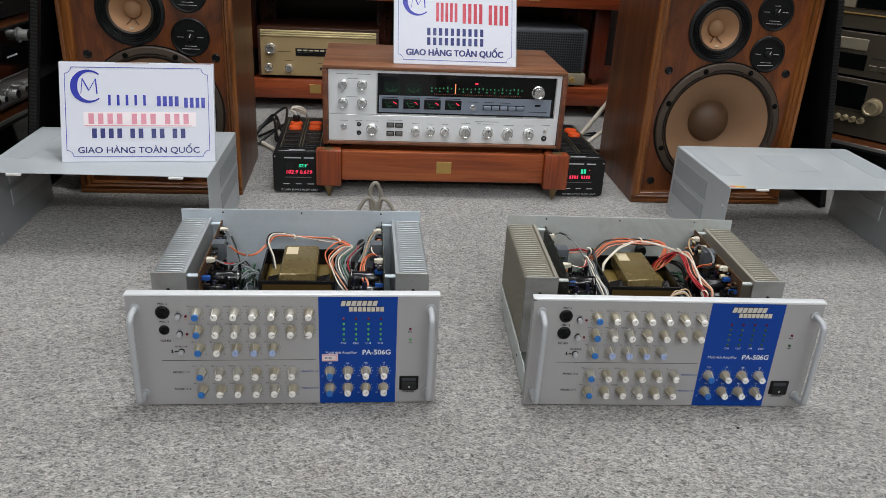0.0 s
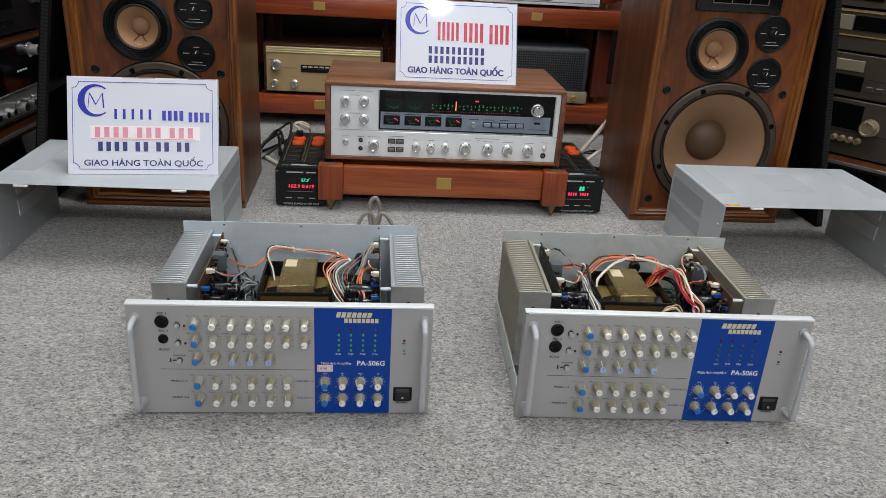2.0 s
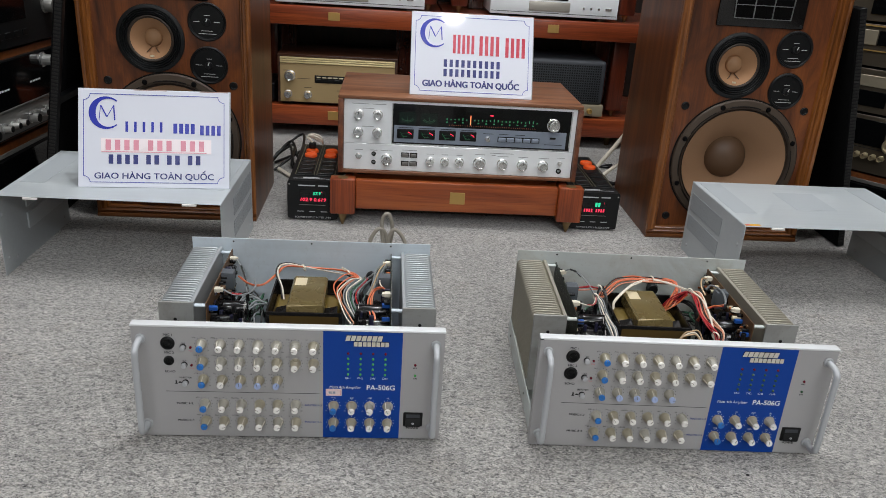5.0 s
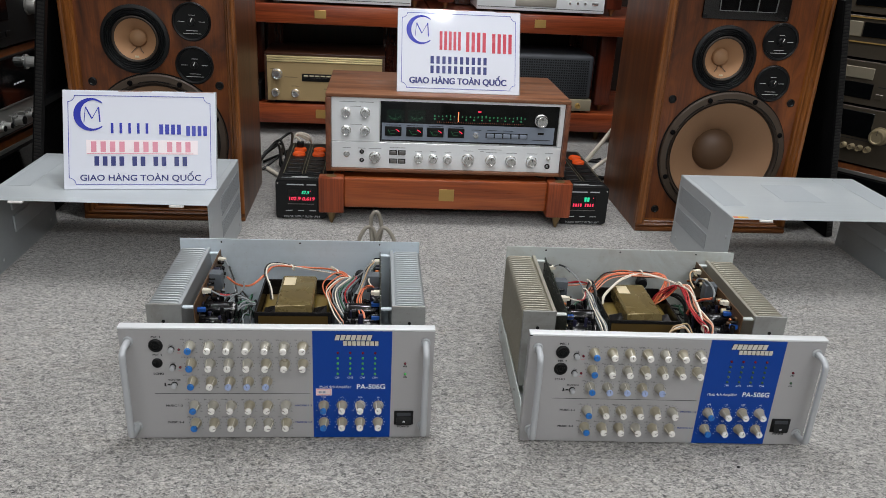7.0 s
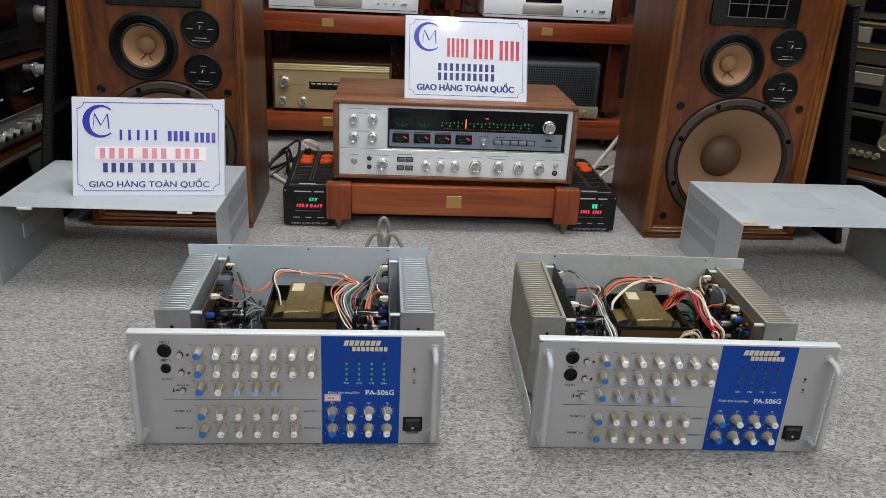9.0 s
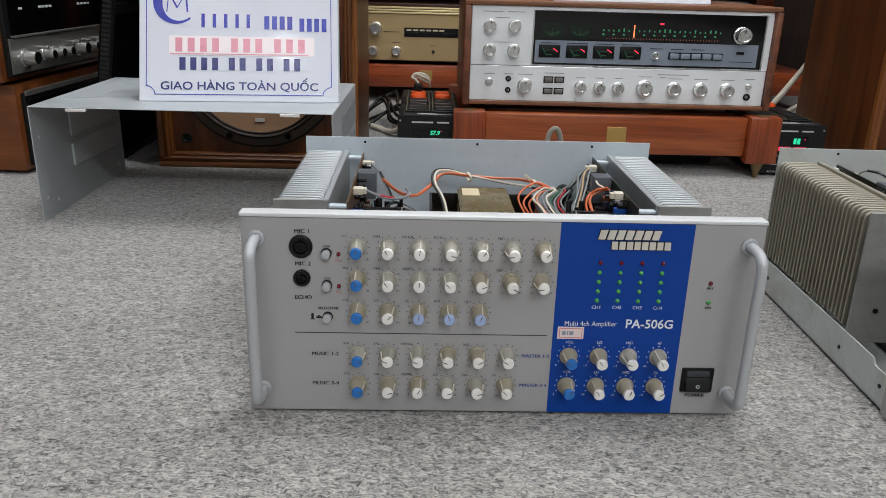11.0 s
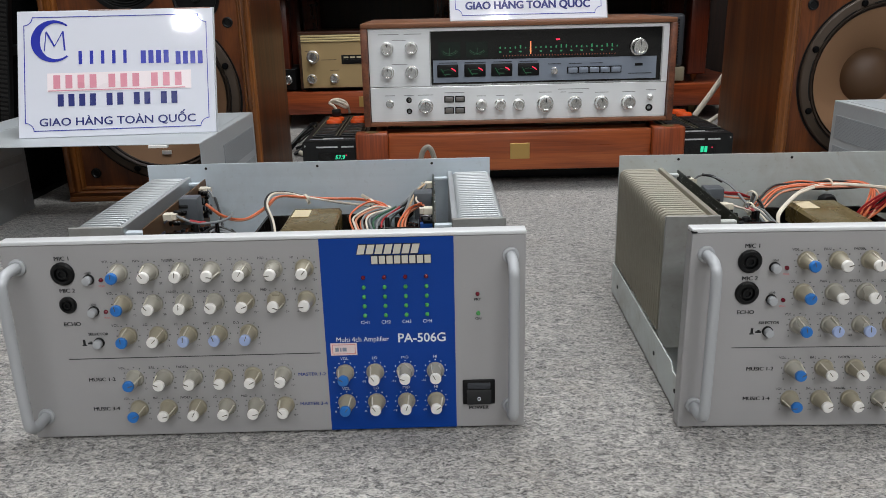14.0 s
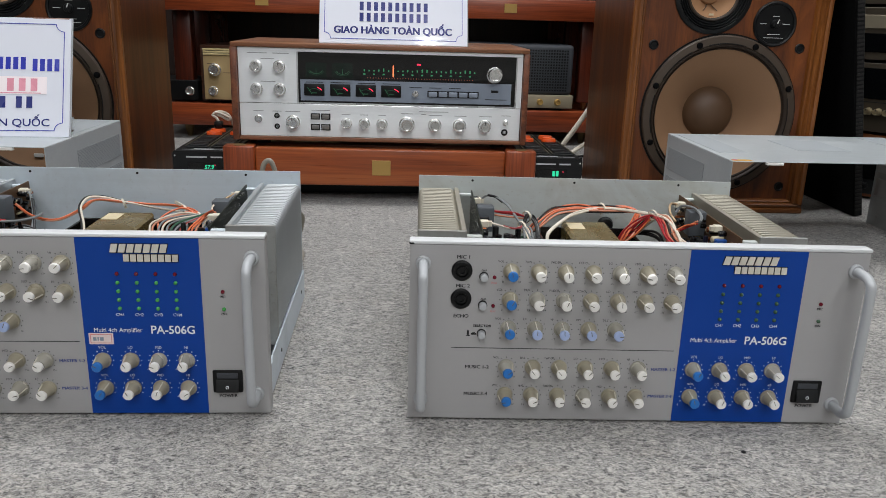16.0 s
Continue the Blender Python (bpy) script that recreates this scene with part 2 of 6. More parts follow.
BRASS = brushed("brass_plate", rgb("bd9a5a"), 0.35, "x", 0.5)
SPIKE = plain("bronze_spike", rgb("8a7350"), 0.35, 0.6)
GLASS_BLACK = plain("black_dial_glass", rgb("08090a"), 0.08, 0.0, 0.1)
CONE = plain("tan_paper_cone", rgb("8f6d50"), 0.75, 0.0, 0.14, 30, 0.3)
CONE_MID = plain("warm_paper_cone", rgb("a37b58"), 0.75, 0.0, 0.12, 60, 0.3)
DOME = plain("brown_dust_cap", rgb("5b432f"), 0.5, 0.0, 0.08)
SURROUND = plain("dark_brown_surround", rgb("2f241b"), 0.6, 0.0, 0.1)
BASKET = plain("grey_brown_basket", rgb("44382d"), 0.5, 0.1, 0.1)
RUBBER = plain("black_rubber", rgb("111213"), 0.5, 0.0, 0.15, Specular_IOR_Level=0.3)
GRILLE = plain("black_grille_cloth", rgb("080809"), 0.85, 0.0, 0.25, 200, 0.6, Specular_IOR_Level=0.1)
MESH_CASE = plain("dark_grey_mesh", rgb("404348"), 0.6, 0.2, 0.2, 200, 0.5)
TAN_STRIP = plain("dull_tan_strip", rgb("9a907a"), 0.45, 0.2)
CREAM = plain("cream_strip", rgb("c8bda0"), 0.5)
ORANGE = plain("orange_switch", rgb("e8581f"), 0.4, 0.0, 0.05)
SIGN = plain("white_sign_board", rgb("dde0ea"), 0.05, 0.0, 0.01, 10, 0.0)
SIGN_WORN = stained("scuffed_board_edge", rgb("b9a49c"), rgb("7d4a3c"), 0.6, 0.0, 0.8, 40.0, 0.4)
SIGN_INK = plain("sign_blue_ink", rgb("2733a6"), 0.25)
SIGN_DEEP = plain("sign_navy_ink", rgb("2a3272"), 0.25)
SIGN_PINK = plain("sign_pale_red_ink", rgb("dd93a4"), 0.25)
SIGN_RED = plain("sign_red_ink", rgb("c03a4c"), 0.25)
SIGN_PATCH = plain("sign_patch_paper", rgb("f6e9ec"), 0.3)
STICKER = plain("faded_pink_label", rgb("ead7d6"), 0.5)
STICKER_RED = plain("red_label_line", rgb("d07070"), 0.5)
LABEL_TAN = plain("tan_paper_label", rgb("cdbf9f"), 0.6)
YELLOW = plain("yellow_sticker", rgb("d9a52c"), 0.5)
BRONZE = stained("olive_bronze_shroud", rgb("7b6c45"), rgb("584826"), 0.24, 0.35, 0.6, 22.0, 0.45)
LAMINATE = plain("varnished_core", rgb("5e4a24"), 0.3, 0.2, 0.12, 60)
PCB = plain("brown_circuit_board", rgb("5a4026"), 0.5)
PCB_GREEN = plain("green_circuit_board", rgb("1c2217"), 0.45)
NYLON = plain("white_nylon", rgb("d9d2c0"), 0.45)
RELAY = plain("grey_relay_case", rgb("565b60"), 0.4)
CAP_CAN = plain("black_capacitor_sleeve", rgb("08080a"), 0.16)
CAP_B = plain("blue_capacitor_sleeve", rgb("1c4f9c"), 0.35)
CAP_V = plain("violet_capacitor_sleeve", rgb("17172e"), 0.3)
COPPER = plain("copper_lead", rgb("9a5a36"), 0.35, 0.8)
WIRE = {k: plain("wire_" + k, rgb(h), 0.42, 0.0, 0.04) for k, h in dict(
    orange="cd6a42", white="d8cfbf", black="121314", red="a3242a", grey="7f8384", green="2f5b44", tan="b79a78", salmon="c9886c").items()}
CORD = plain("beige_grey_cord", rgb("8b857a"), 0.5)
CORD_WHITE = plain("ivory_cord", rgb("d8d0c0"), 0.5)
LED_RED = plain("unlit_red_lens", rgb("6a1a28"), 0.12)
LED_GREEN = plain("unlit_green_lens", rgb("52a659"), 0.12)
LED_DULL = plain("dull_green_lens", rgb("3d5a44"), 0.25)
GLOW_GREEN = glow("green_digits", (0.02, 0.8, 0.4), 0.9)
GLOW_RED = glow("red_digits", (1.0, 0.03, 0.09), 1.2)
GLOW_DIAL = glow("green_dial_light", (0.04, 0.42, 0.17), 0.5)
GLOW_METER = glow("dim_green_meter_light", (0.03, 0.3, 0.12), 0.22)
GLOW_AMBER = glow("amber_pointer", (1.0, 0.22, 0.08), 1.6)
GLOW_LAMP = glow("lamp_diffuser", (0.95, 0.98, 1.0), 7.0)
WALL_PAINT = plain("grey_white_wall", rgb("a8a59e"), 0.8, 0.0, 0.04, 6, 0.1)
CEILING_PAINT = plain("white_ceiling", rgb("dedcd6"), 0.85, 0.0, 0.03, 6)

ACRYLIC = Mat("clear_acrylic", (0.95, 0.97, 0.98, 1), 0.05, Transmission_Weight=1.0, IOR=1.1).m


# ---- mesh helpers ----
class B:
    """One mesh in the making."""

    def __init__(self):
        self.bm = bmesh.new()

    def box(self, x0, x1, y0, y1, z0, z1, bevel=0.0, seg=2):
        m = Matrix.LocRotScale(((x0 + x1) / 2, (y0 + y1) / 2, (z0 + z1) / 2), None, (x1 - x0, y1 - y0, z1 - z0))
        vs = bmesh.ops.create_cube(self.bm, size=1, matrix=m)["verts"]
        if bevel:
            es = list({e for v in vs for e in v.link_edges})
            bmesh.ops.bevel(self.bm, geom=es, offset=bevel, segments=seg, profile=0.5, affect="EDGES")
        return self

    def cyl(self, c, axis, r, h, seg=20, r2=None, bevel=0.0):
        """A round bar from c along an axis ('x', 'y' or 'z', '-y' and so on)."""
        rot = {"z": (0, 0, 0), "-z": (180, 0, 0), "y": (-90, 0, 0), "-y": (90, 0, 0), "x": (0, 90, 0), "-x": (0, -90, 0)}[axis]
        m = pose(*c, *rot) @ Matrix.Translation((0, 0, h / 2))
        vs = bmesh.ops.create_cone(self.bm, cap_ends=True, segments=seg, radius1=r, radius2=r if r2 is None else r2, depth=h, matrix=m)["verts"]
        if bevel:
            fs = {f for v in vs for f in v.link_faces if len(f.verts) > 4}
            es = list({e for f in fs for e in f.edges})
            bmesh.ops.bevel(self.bm, geom=es, offset=bevel, segments=2, profile=0.5, affect="EDGES")
        return self

    def sheet(self, x0, x1, z0, z1, y, thick, holes, seg=48):
        """An upright board from y to y + thick with round holes (x, z, radius) cut right through."""
        loops = [[(x0, z0), (x1, z0), (x1, z1), (x0, z1)]]
        loops += [[(x + r * math.cos(2 * math.pi * i / seg), z + r * math.sin(2 * math.pi * i / seg)) for i in range(seg)] for x, z, r in holes]
        es = []
        for lp in loops:
            vs = [self.bm.verts.new((x, y, z)) for x, z in lp]
            es += [self.bm.edges.new((vs[i], vs[(i + 1) % len(vs)])) for i in range(len(vs))]
        fs = [g for g in bmesh.ops.triangle_fill(self.bm, use_beauty=True, use_dissolve=False, edges=es)["geom"] if isinstance(g, bmesh.types.BMFace)]
        for g in bmesh.ops.extrude_face_region(self.bm, geom=fs, use_keep_orig=True)["geom"]:
            if isinstance(g, bmesh.types.BMVert):
                g.co.y += thick
        return self

    def lathe(self, c, prof, seg=48, axis="-y", flute=0.0):
        """Turn (radius, height) pairs round an axis through c."""
        rot = {"-y": (90, 0, 0), "z": (0, 0, 0), "y": (-90, 0, 0)}[axis]
        m = pose(*c, *rot)
        rings = []
        for r, h in prof:
            if r < 1e-6:
                rings.append([self.bm.verts.new(m @ Vector((0, 0, h)))])
            else:
                rings.append([self.bm.verts.new(m @ Vector((r * (1 - flute * (i % 2)) * math.cos(2 * math.pi * i / seg), r * (1 - flute * (i % 2)) * math.sin(2 * math.pi * i / seg), h))) for i in range(seg)])
        for p, q in zip(rings, rings[1:]):
            for i in range(seg):
                k = (i + 1) % seg
                if len(p) == 1 and len(q) > 1:
                    self.bm.faces.new((p[0], q[i], q[k]))
                elif len(q) == 1 and len(p) > 1:
                    self.bm.faces.new((p[i], q[0], p[k]))
                elif len(p) > 1:
                    self.bm.faces.new((p[i], q[i], q[k], p[k]))
        return self

    def tube(self, pts, r, seg=8, smooth=6):
        """A round cord along a smooth line through pts."""
        pts = [Vector(p) for p in pts]
        line = []
        if smooth > 1 and len(pts) > 2:
            ext = [2 * pts[0] - pts[1], *pts, 2 * pts[-1] - pts[-2]]
            for a, b, c, d in zip(ext, ext[1:], ext[2:], ext[3:]):
                for i in range(smooth):
                    t = i / smooth
                    line.append(0.5 * (2 * b + (c - a) * t + (2 * a - 5 * b + 4 * c - d) * t * t + (3 * b - a - 3 * c + d) * t ** 3))
            line.append(pts[-1])
        else:
            line = pts
        up = Vector((0.3, 0.2, 1)).normalized()
        rings = []
        for i, p in enumerate(line):
            d = (line[min(i + 1, len(line) - 1)] - line[max(i - 1, 0)]).normalized()
            side = d.cross(up)
            if side.length < 1e-3:
                side = d.cross(Vector((1, 0, 0)))
            side.normalize()
            up = side.cross(d).normalized()
            rings.append([self.bm.verts.new(p + r * (math.cos(a) * side + math.sin(a) * up)) for a in (2 * math.pi * k / seg for k in range(seg))])
        for p, q in zip(rings, rings[1:]):
            for i in range(seg):
                self.bm.faces.new((p[i], p[(i + 1) % seg], q[(i + 1) % seg], q[i]))
        self.bm.faces.new(rings[0][::-1])
        self.bm.faces.new(rings[-1])
        return self

    def plate(self, pts, vec):
        """A flat outline pushed through by vec."""
        vs = [self.bm.verts.new(p) for p in pts]
        f = self.bm.faces.new(vs)
        top = bmesh.ops.extrude_face_region(self.bm, geom=[f])["geom"]
        for v in top:
            if isinstance(v, bmesh.types.BMVert):
                v.co += Vector(vec)
        return self


def sharp(me, angle=35):
    me.shade_smooth()
    me.set_sharp_from_angle(angle=radians(angle))


def mesh_of(name, b, mat, smooth=True):
    bmesh.ops.recalc_face_normals(b.bm, faces=b.bm.faces)
    me = bpy.data.meshes.new(name)
    b.bm.to_mesh(me)
    b.bm.free()
    me.materials.append(mat)
    if smooth:
        sharp(me)
    return me


def part(name, b, mat, parent, label="", m=None, smooth=True):
    """One mesh object under a thing or a part; b is a B or a finished mesh."""
    me = b if isinstance(b, bpy.types.Mesh) else mesh_of(name, b, mat, smooth)
    ob = new(name, me)
    ob.parent = parent
    if m is not None:
        ob.matrix_basis = m
    if label:
        ob["label"] = label
    return ob


def thing(name, label, category, m=None, group="", kind=""):
    ob = new(name)
    ob.empty_display_size = 0.02
    if m is not None:
        ob.matrix_basis = m
    return tagged(ob, label, category, group, kind)


def single(name, b, mat, label, category="", m=None, group="", kind=""):
    ob = new(name, mesh_of(name, b, mat))
    if m is not None:
        ob.matrix_basis = m
    return tagged(ob, label, category, group, kind)


TEXTS = {}


def text_mesh(s, size, mat, align="CENTER", bold=0.0, shear=0.0, squeeze=1.0, fat=0.0):
    key = (s, size, mat.name, align, bold, shear, squeeze, fat)
    if key not in TEXTS:
        cu = bpy.data.curves.new("lettering", "FONT")
        cu.body, cu.size, cu.align_x, cu.align_y, cu.offset, cu.shear = s, size, align, "CENTER", bold, shear
        cu.resolution_u = 3
        ob = new("lettering", cu)
        bpy.context.view_layer.update()
        me = bpy.data.meshes.new_from_object(ob.evaluated_get(bpy.context.evaluated_depsgraph_get()))
        bpy.data.objects.remove(ob)
        bpy.data.curves.remove(cu)
        me.transform(Matrix.Diagonal((squeeze, 1, 1, 1)))
        if fat:
            bm = bmesh.new()
            for k in (-1, 0, 1):
                me.transform(Matrix.Translation((fat if k > -1 else -fat, 0, 0.00001)))
                bm.from_mesh(me)
            bm.to_mesh(me)
            bm.free()
        me.materials.clear()
        me.materials.append(mat)
        TEXTS[key] = me
    return TEXTS[key]


def letter(s, size, mat, parent, x, y, z, **kw):
    """Printed words on a face that looks towards -y."""
    return part("lettering", text_mesh(s, size, mat, **kw), mat, parent, m=pose(x, y, z, 90, 0, 0))

# ---- the room ----
floor = single("floor", B().box(-1.6, 2.2, -6.6, 2.4, -0.05, -0.007), WALL_PAINT, "grey carpet tile floor of the shop", "floor", kind="structure")
single("ceiling", B().box(-1.6, 2.2, -6.6, 2.4, 2.7, 2.75), CEILING_PAINT, "plain white ceiling with round lamps", "ceiling", kind="structure")
single("wall_north", B().box(-1.6, 2.2, 2.4, 2.5, 0, 2.7), DARK_WOOD, "dark brown wood panelled wall behind the racks", "wall", kind="structure")
single("wall_south", B().box(-1.6, 2.2, -6.7, -6.6, 0, 2.7), WALL_PAINT, "plain grey-white painted wall", "wall", kind="structure")
single("wall_west", B().box(-1.7, -1.6, -6.6, 2.4, 0, 2.7), DARK_WOOD, "dark brown wood panelled side wall", "wall", kind="structure")
single("wall_east", B().box(2.2, 2.3, -6.6, 2.4, 0, 2.7), DARK_WOOD, "dark brown wood panelled side wall", "wall", kind="structure")

for lx, ly, share, lr in LAMP_SPOTS:
    lamp = thing("ceiling_light", "round white ceiling lamp, unseen, added to brighten the room" if lr > 0.1 else "small round ceiling downlight, switched on", "lamp", pose(lx, ly, 2.69), "ceiling lights")
    part("frame", B().lathe((0, 0, 0.009), [(0, 0), (lr + 0.015, 0), (lr + 0.015, -0.02), (lr, -0.026), (lr, -0.02), (0, -0.02)], 40, "z"), CAP_WHITE, lamp)
    part("diffuser", B().cyl((0, 0, -0.0125), "-z", lr - 0.002, 0.004, 40), GLOW_LAMP, lamp)
    bulb = bpy.data.lights.new("ceiling_bulb", "AREA")
    bulb.shape, bulb.size, bulb.energy, bulb.color = "DISK", lr * 2, LAMP_WATTS * share, LAMP_TINT
    new("ceiling_bulb", bulb).matrix_basis = pose(lx, ly, 2.668)


# ---- amplifiers ----
def knob_meshes():
    body = B().lathe((0, 0, 0), [(0, 0), (0.0078, 0), (0.0079, 0.0012), (0.0075, 0.0022), (0.0066, 0.0026), (0.0062, 0.0034), (0.0049, 0.0148), (0.0045, 0.0154), (0, 0.0154)], 36, flute=0.04)
    cap = B().lathe((0, -0.0148, 0), [(0.0047, 0), (0.0047, 0.0026), (0.0041, 0.0034), (0, 0.0037)], 20)
    line = B().box(-0.00028, 0.00028, -0.0188, -0.0180, 0.0002, 0.0044)
    ridge = B().plate([(-0.0004, -0.0026, 0.0060), (-0.0004, -0.0150, 0.0046), (-0.0004, -0.0150, 0.0055), (-0.0004, -0.0026, 0.0072)], (0.0008, 0, 0))
    dots = B()
    for i in range(9):
        a = radians(-32 + 30.5 * i)
        cx, cz = 0.0097 * math.cos(a), 0.0097 * math.sin(a)
        dots.plate([(cx + 0.00052 * math.cos(q * math.pi / 4), 0, cz + 0.00052 * math.sin(q * math.pi / 4)) for q in range(8)], (0, -0.0002, 0))
    return body, cap, line, ridge, dots


_b, _c, _l, _r, _t = knob_meshes()
KNOB_BODY = mesh_of("knob", _b, KNOB)
KNOB_BODY2 = KNOB_BODY.copy()
KNOB_BODY2.materials[0] = KNOB_CLEAR
CAPS = {}
_cap = mesh_of("cap", _c, CAP_WHITE)
for key, mt in (("w", CAP_WHITE), ("b", CAP_BLUE), ("p", CAP_PALE)):
    CAPS[key] = _cap.copy()
    CAPS[key].materials[0] = mt
POINTER = mesh_of("pointer_line", _l, plain("grey_pointer_ink", rgb("5f5b53"), 0.5))
RIDGE = mesh_of("pointer_ridge", _r, plain("pale_pointer_ridge", rgb("dbd6c8"), 0.35))
TICKS_K = mesh_of("scale_ring", _t, plain("soft_grey_ink", rgb("3c3c3c"), 0.6))
TICKS_W = TICKS_K.copy()
TICKS_W.materials[0] = INK_WHITE
LENS = {}
_lens = mesh_of("indicator_lens", B().lathe((0, 0, 0), [(0.0018, 0), (0.0018, 0.0008), (0.0016, 0.0016), (0.0011, 0.0022), (0.0005, 0.0025), (0, 0.0026)], 14), LED_RED)
for key, mt in (("r", LED_RED), ("g", LED_GREEN), ("d", LED_DULL)):
    LENS[key] = _lens.copy()
    LENS[key].materials[0] = mt
FIN_MESH = mesh_of("fin", B().plate([(-0.024, -0.0012, 0), (0.024, -0.0012, 0), (0.024, -0.0012, 0.112), (0.0225, -0.0012, 0.117), (0.018, -0.0012, 0.120), (-0.018, -0.0012, 0.120), (-0.0225, -0.0012, 0.117), (-0.024, -0.0012, 0.112)], (0, 0.0024, 0)), FIN)
bm = bmesh.new()
bm.from_mesh(FIN_MESH)
bmesh.ops.bevel(bm, geom=[e for e in bm.edges if abs(e.verts[0].co.y - e.verts[1].co.y) < 1e-6], offset=0.0009, segments=1, affect="EDGES")
bm.to_mesh(FIN_MESH)
bm.free()
FIN_MESH2 = FIN_MESH.copy()
FIN_MESH2.materials[0] = FIN_AGED
TIE = mesh_of("cable_tie", B().lathe((0, 0, 0), [(0.0085, -0.002), (0.0095, -0.002), (0.0095, 0.002), (0.0085, 0.002), (0.0085, -0.002)], 16, "z").box(0.008, 0.013, -0.0025, 0.0025, -0.003, 0.003, 0.001), NYLON)
COLS = [-0.122 + 0.02573 * i for i in range(7)]
ROW_Z = [0.1525, 0.1253, 0.097, 0.058, 0.0293]
ROW_LABELS = [["VOL", "PAN", "FADER", "ECHO", "LO", "MID", "HI"], ["VOL", "PAN", "FADER", "ECHO", "LO", "MID", "HI"],
              ["VOL", "LO", "HI", "RPT", "DLY"], ["VOL", "BAL", "FADER", "LO", "MID", "HI"], ["VOL", "BAL", "FADER", "LO", "MID", "HI"]]


# what stands at both ends of a knob's scale, and how the knobs of the first amplifier are turned
ENDS = {"VOL": ("0", "10"), "PAN": ("L5", "5R"), "BAL": ("L5", "5R"), "FADER": ("F", "R"), "ECHO": ("0", "10"), "RPT": ("0", "10"), "DLY": ("0", "10"), "LO": ("-15", "15+"), "MID": ("-12", "12+"), "HI": ("-15", "15+")}
TURNS = ((0, -32, 8, 100, 35, -98, 42), (-12, -36, 5, -48, 68, 112, -96), (0, 44, 6, -12, 22))
FRONT_RISE = 1.03


def amp_front(amp, big_second_jack, lit, caps3, sticker, rng):
    panel = part("front_panel", B().box(-0.217, 0.217, 0, 0.004, 0.003, 0.1765, 0.0006, 1)
                 .box(-0.217, -0.2145, 0.004, 0.014, 0.003, 0.176).box(0.2145, 0.217, 0.004, 0.014, 0.003, 0.176)
                 .box(-0.205, 0.205, 0.004, 0.0125, 0.003, 0.0055), PANEL, amp, "silver-grey painted front panel with printed words")
    part("top_lip", B().box(-0.2175, 0.2175, -0.0012, 0.013, 0.1767, 0.180, 0.001), PANEL_EDGE, panel)
    if big_second_jack:
        part("chipped_corner", B().box(-0.2178, -0.2130, -0.0015, 0.003, 0.1764, 0.1784, 0.0006, 1), RUBBER, panel, "dark chipped corner of the lip")
    part("blue_field", B().box(0.0455, 0.157, -0.0004, 0.0002, 0.0035, 0.1764), BLUE, panel, "royal blue printed field")
    y = -0.0006
    part("divider_line", B().box(-0.176, 0.0405, -0.0003, 0.0001, 0.0763, 0.0768), INK, panel)
    for row, (z, labels) in enumerate(zip(ROW_Z, ROW_LABELS)):
        for i, word in enumerate(labels):
            x = COLS[i]
            kind = "b" if i == 0 else (caps3[i] if row == 2 else "w")
            turn = TURNS[row][i] if sticker and row < 3 else rng.uniform(-95, 85)
            k = part("knob", KNOB_BODY if rng.random() < 0.6 else KNOB_BODY2, None, amp, m=pose(x, -0.0002, z, 0, turn, 0))
            part("cap", CAPS[kind], None, k)
            part("pointer_line", POINTER, None, k)
            part("pointer_ridge", RIDGE, None, k)
            tagged(part("scale_ring", TICKS_K, None, panel, m=pose(x, -0.0003, z)), kind="stuff")
            letter(word, 0.0031, INK, panel, x - 0.0100, y, z + 0.0092)
            for end, dx in zip(ENDS[word], (-0.0074, 0.0080)):
                letter(end, 0.0026, INK, panel, x + dx, y, z - 0.0103)
    for row, z in enumerate((0.0583, 0.0302)):
        for i, word in enumerate(("VOL", "LO", "MID", "HI")):
            x = 0.0607 + 0.0262 * i
            k = part("knob", KNOB_BODY if rng.random() < 0.6 else KNOB_BODY2, None, amp, m=pose(x, -0.0006, z, 0, rng.uniform(-75, 60), 0))
            part("cap", CAPS["b" if i == 0 else "w"], None, k)
            part("pointer_line", POINTER, None, k)
            part("pointer_ridge", RIDGE, None, k)
            tagged(part("scale_ring", TICKS_W, None, panel, m=pose(x, -0.0007, z)), kind="stuff")
            letter(word, 0.0036, INK_WHITE, panel, x, y - 0.0003, z + 0.0127)
            letter(ENDS[word][0], 0.0026, INK_WHITE, panel, x - 0.0104, y - 0.0003, z - 0.009)
    for word, x, z, size, ink in (("MIC 1", -0.167, 0.1652, 0.0049, INK), ("MIC 2", -0.167, 0.1377, 0.0049, INK), ("ECHO", -0.1677, 0.1083, 0.0049, INK),
                                  ("MUSIC 1-2", -0.1505, 0.0572, 0.0048, INK), ("MUSIC 3-4", -0.1508, 0.0295, 0.0048, INK),
                                  ("MASTER 1-2", 0.0318, 0.0573, 0.0043, INK_BLUE), ("MASTER 3-4", 0.0314, 0.0294, 0.0043, INK_BLUE),
                                  ("SELECTOR", -0.1472, 0.0989, 0.0034, INK), ("POWER", 0.1768, 0.0215, 0.0047, INK),
                                  ("PRT", 0.1765, 0.1213, 0.0032, INK), ("ON", 0.177, 0.1043, 0.0032, INK)):
        letter(word, size, ink, panel, x, y, z, squeeze=1.08, fat=size * 0.03)
    for z in (0.147, 0.1194):
        letter("-20dB", 0.0025, INK, panel, -0.1476, y, z + 0.0058)
        letter("PEAK", 0.0024, STICKER_RED, panel, -0.1375, y, z - 0.0061)
    letter("Multi 4ch Amplifier", 0.0062, INK_WHITE, panel, 0.0773, y - 0.0004, 0.0882, squeeze=0.94)
    letter("PA-506G", 0.0112, INK_WHITE, panel, 0.1283, y - 0.0004, 0.0884, bold=0.0002)
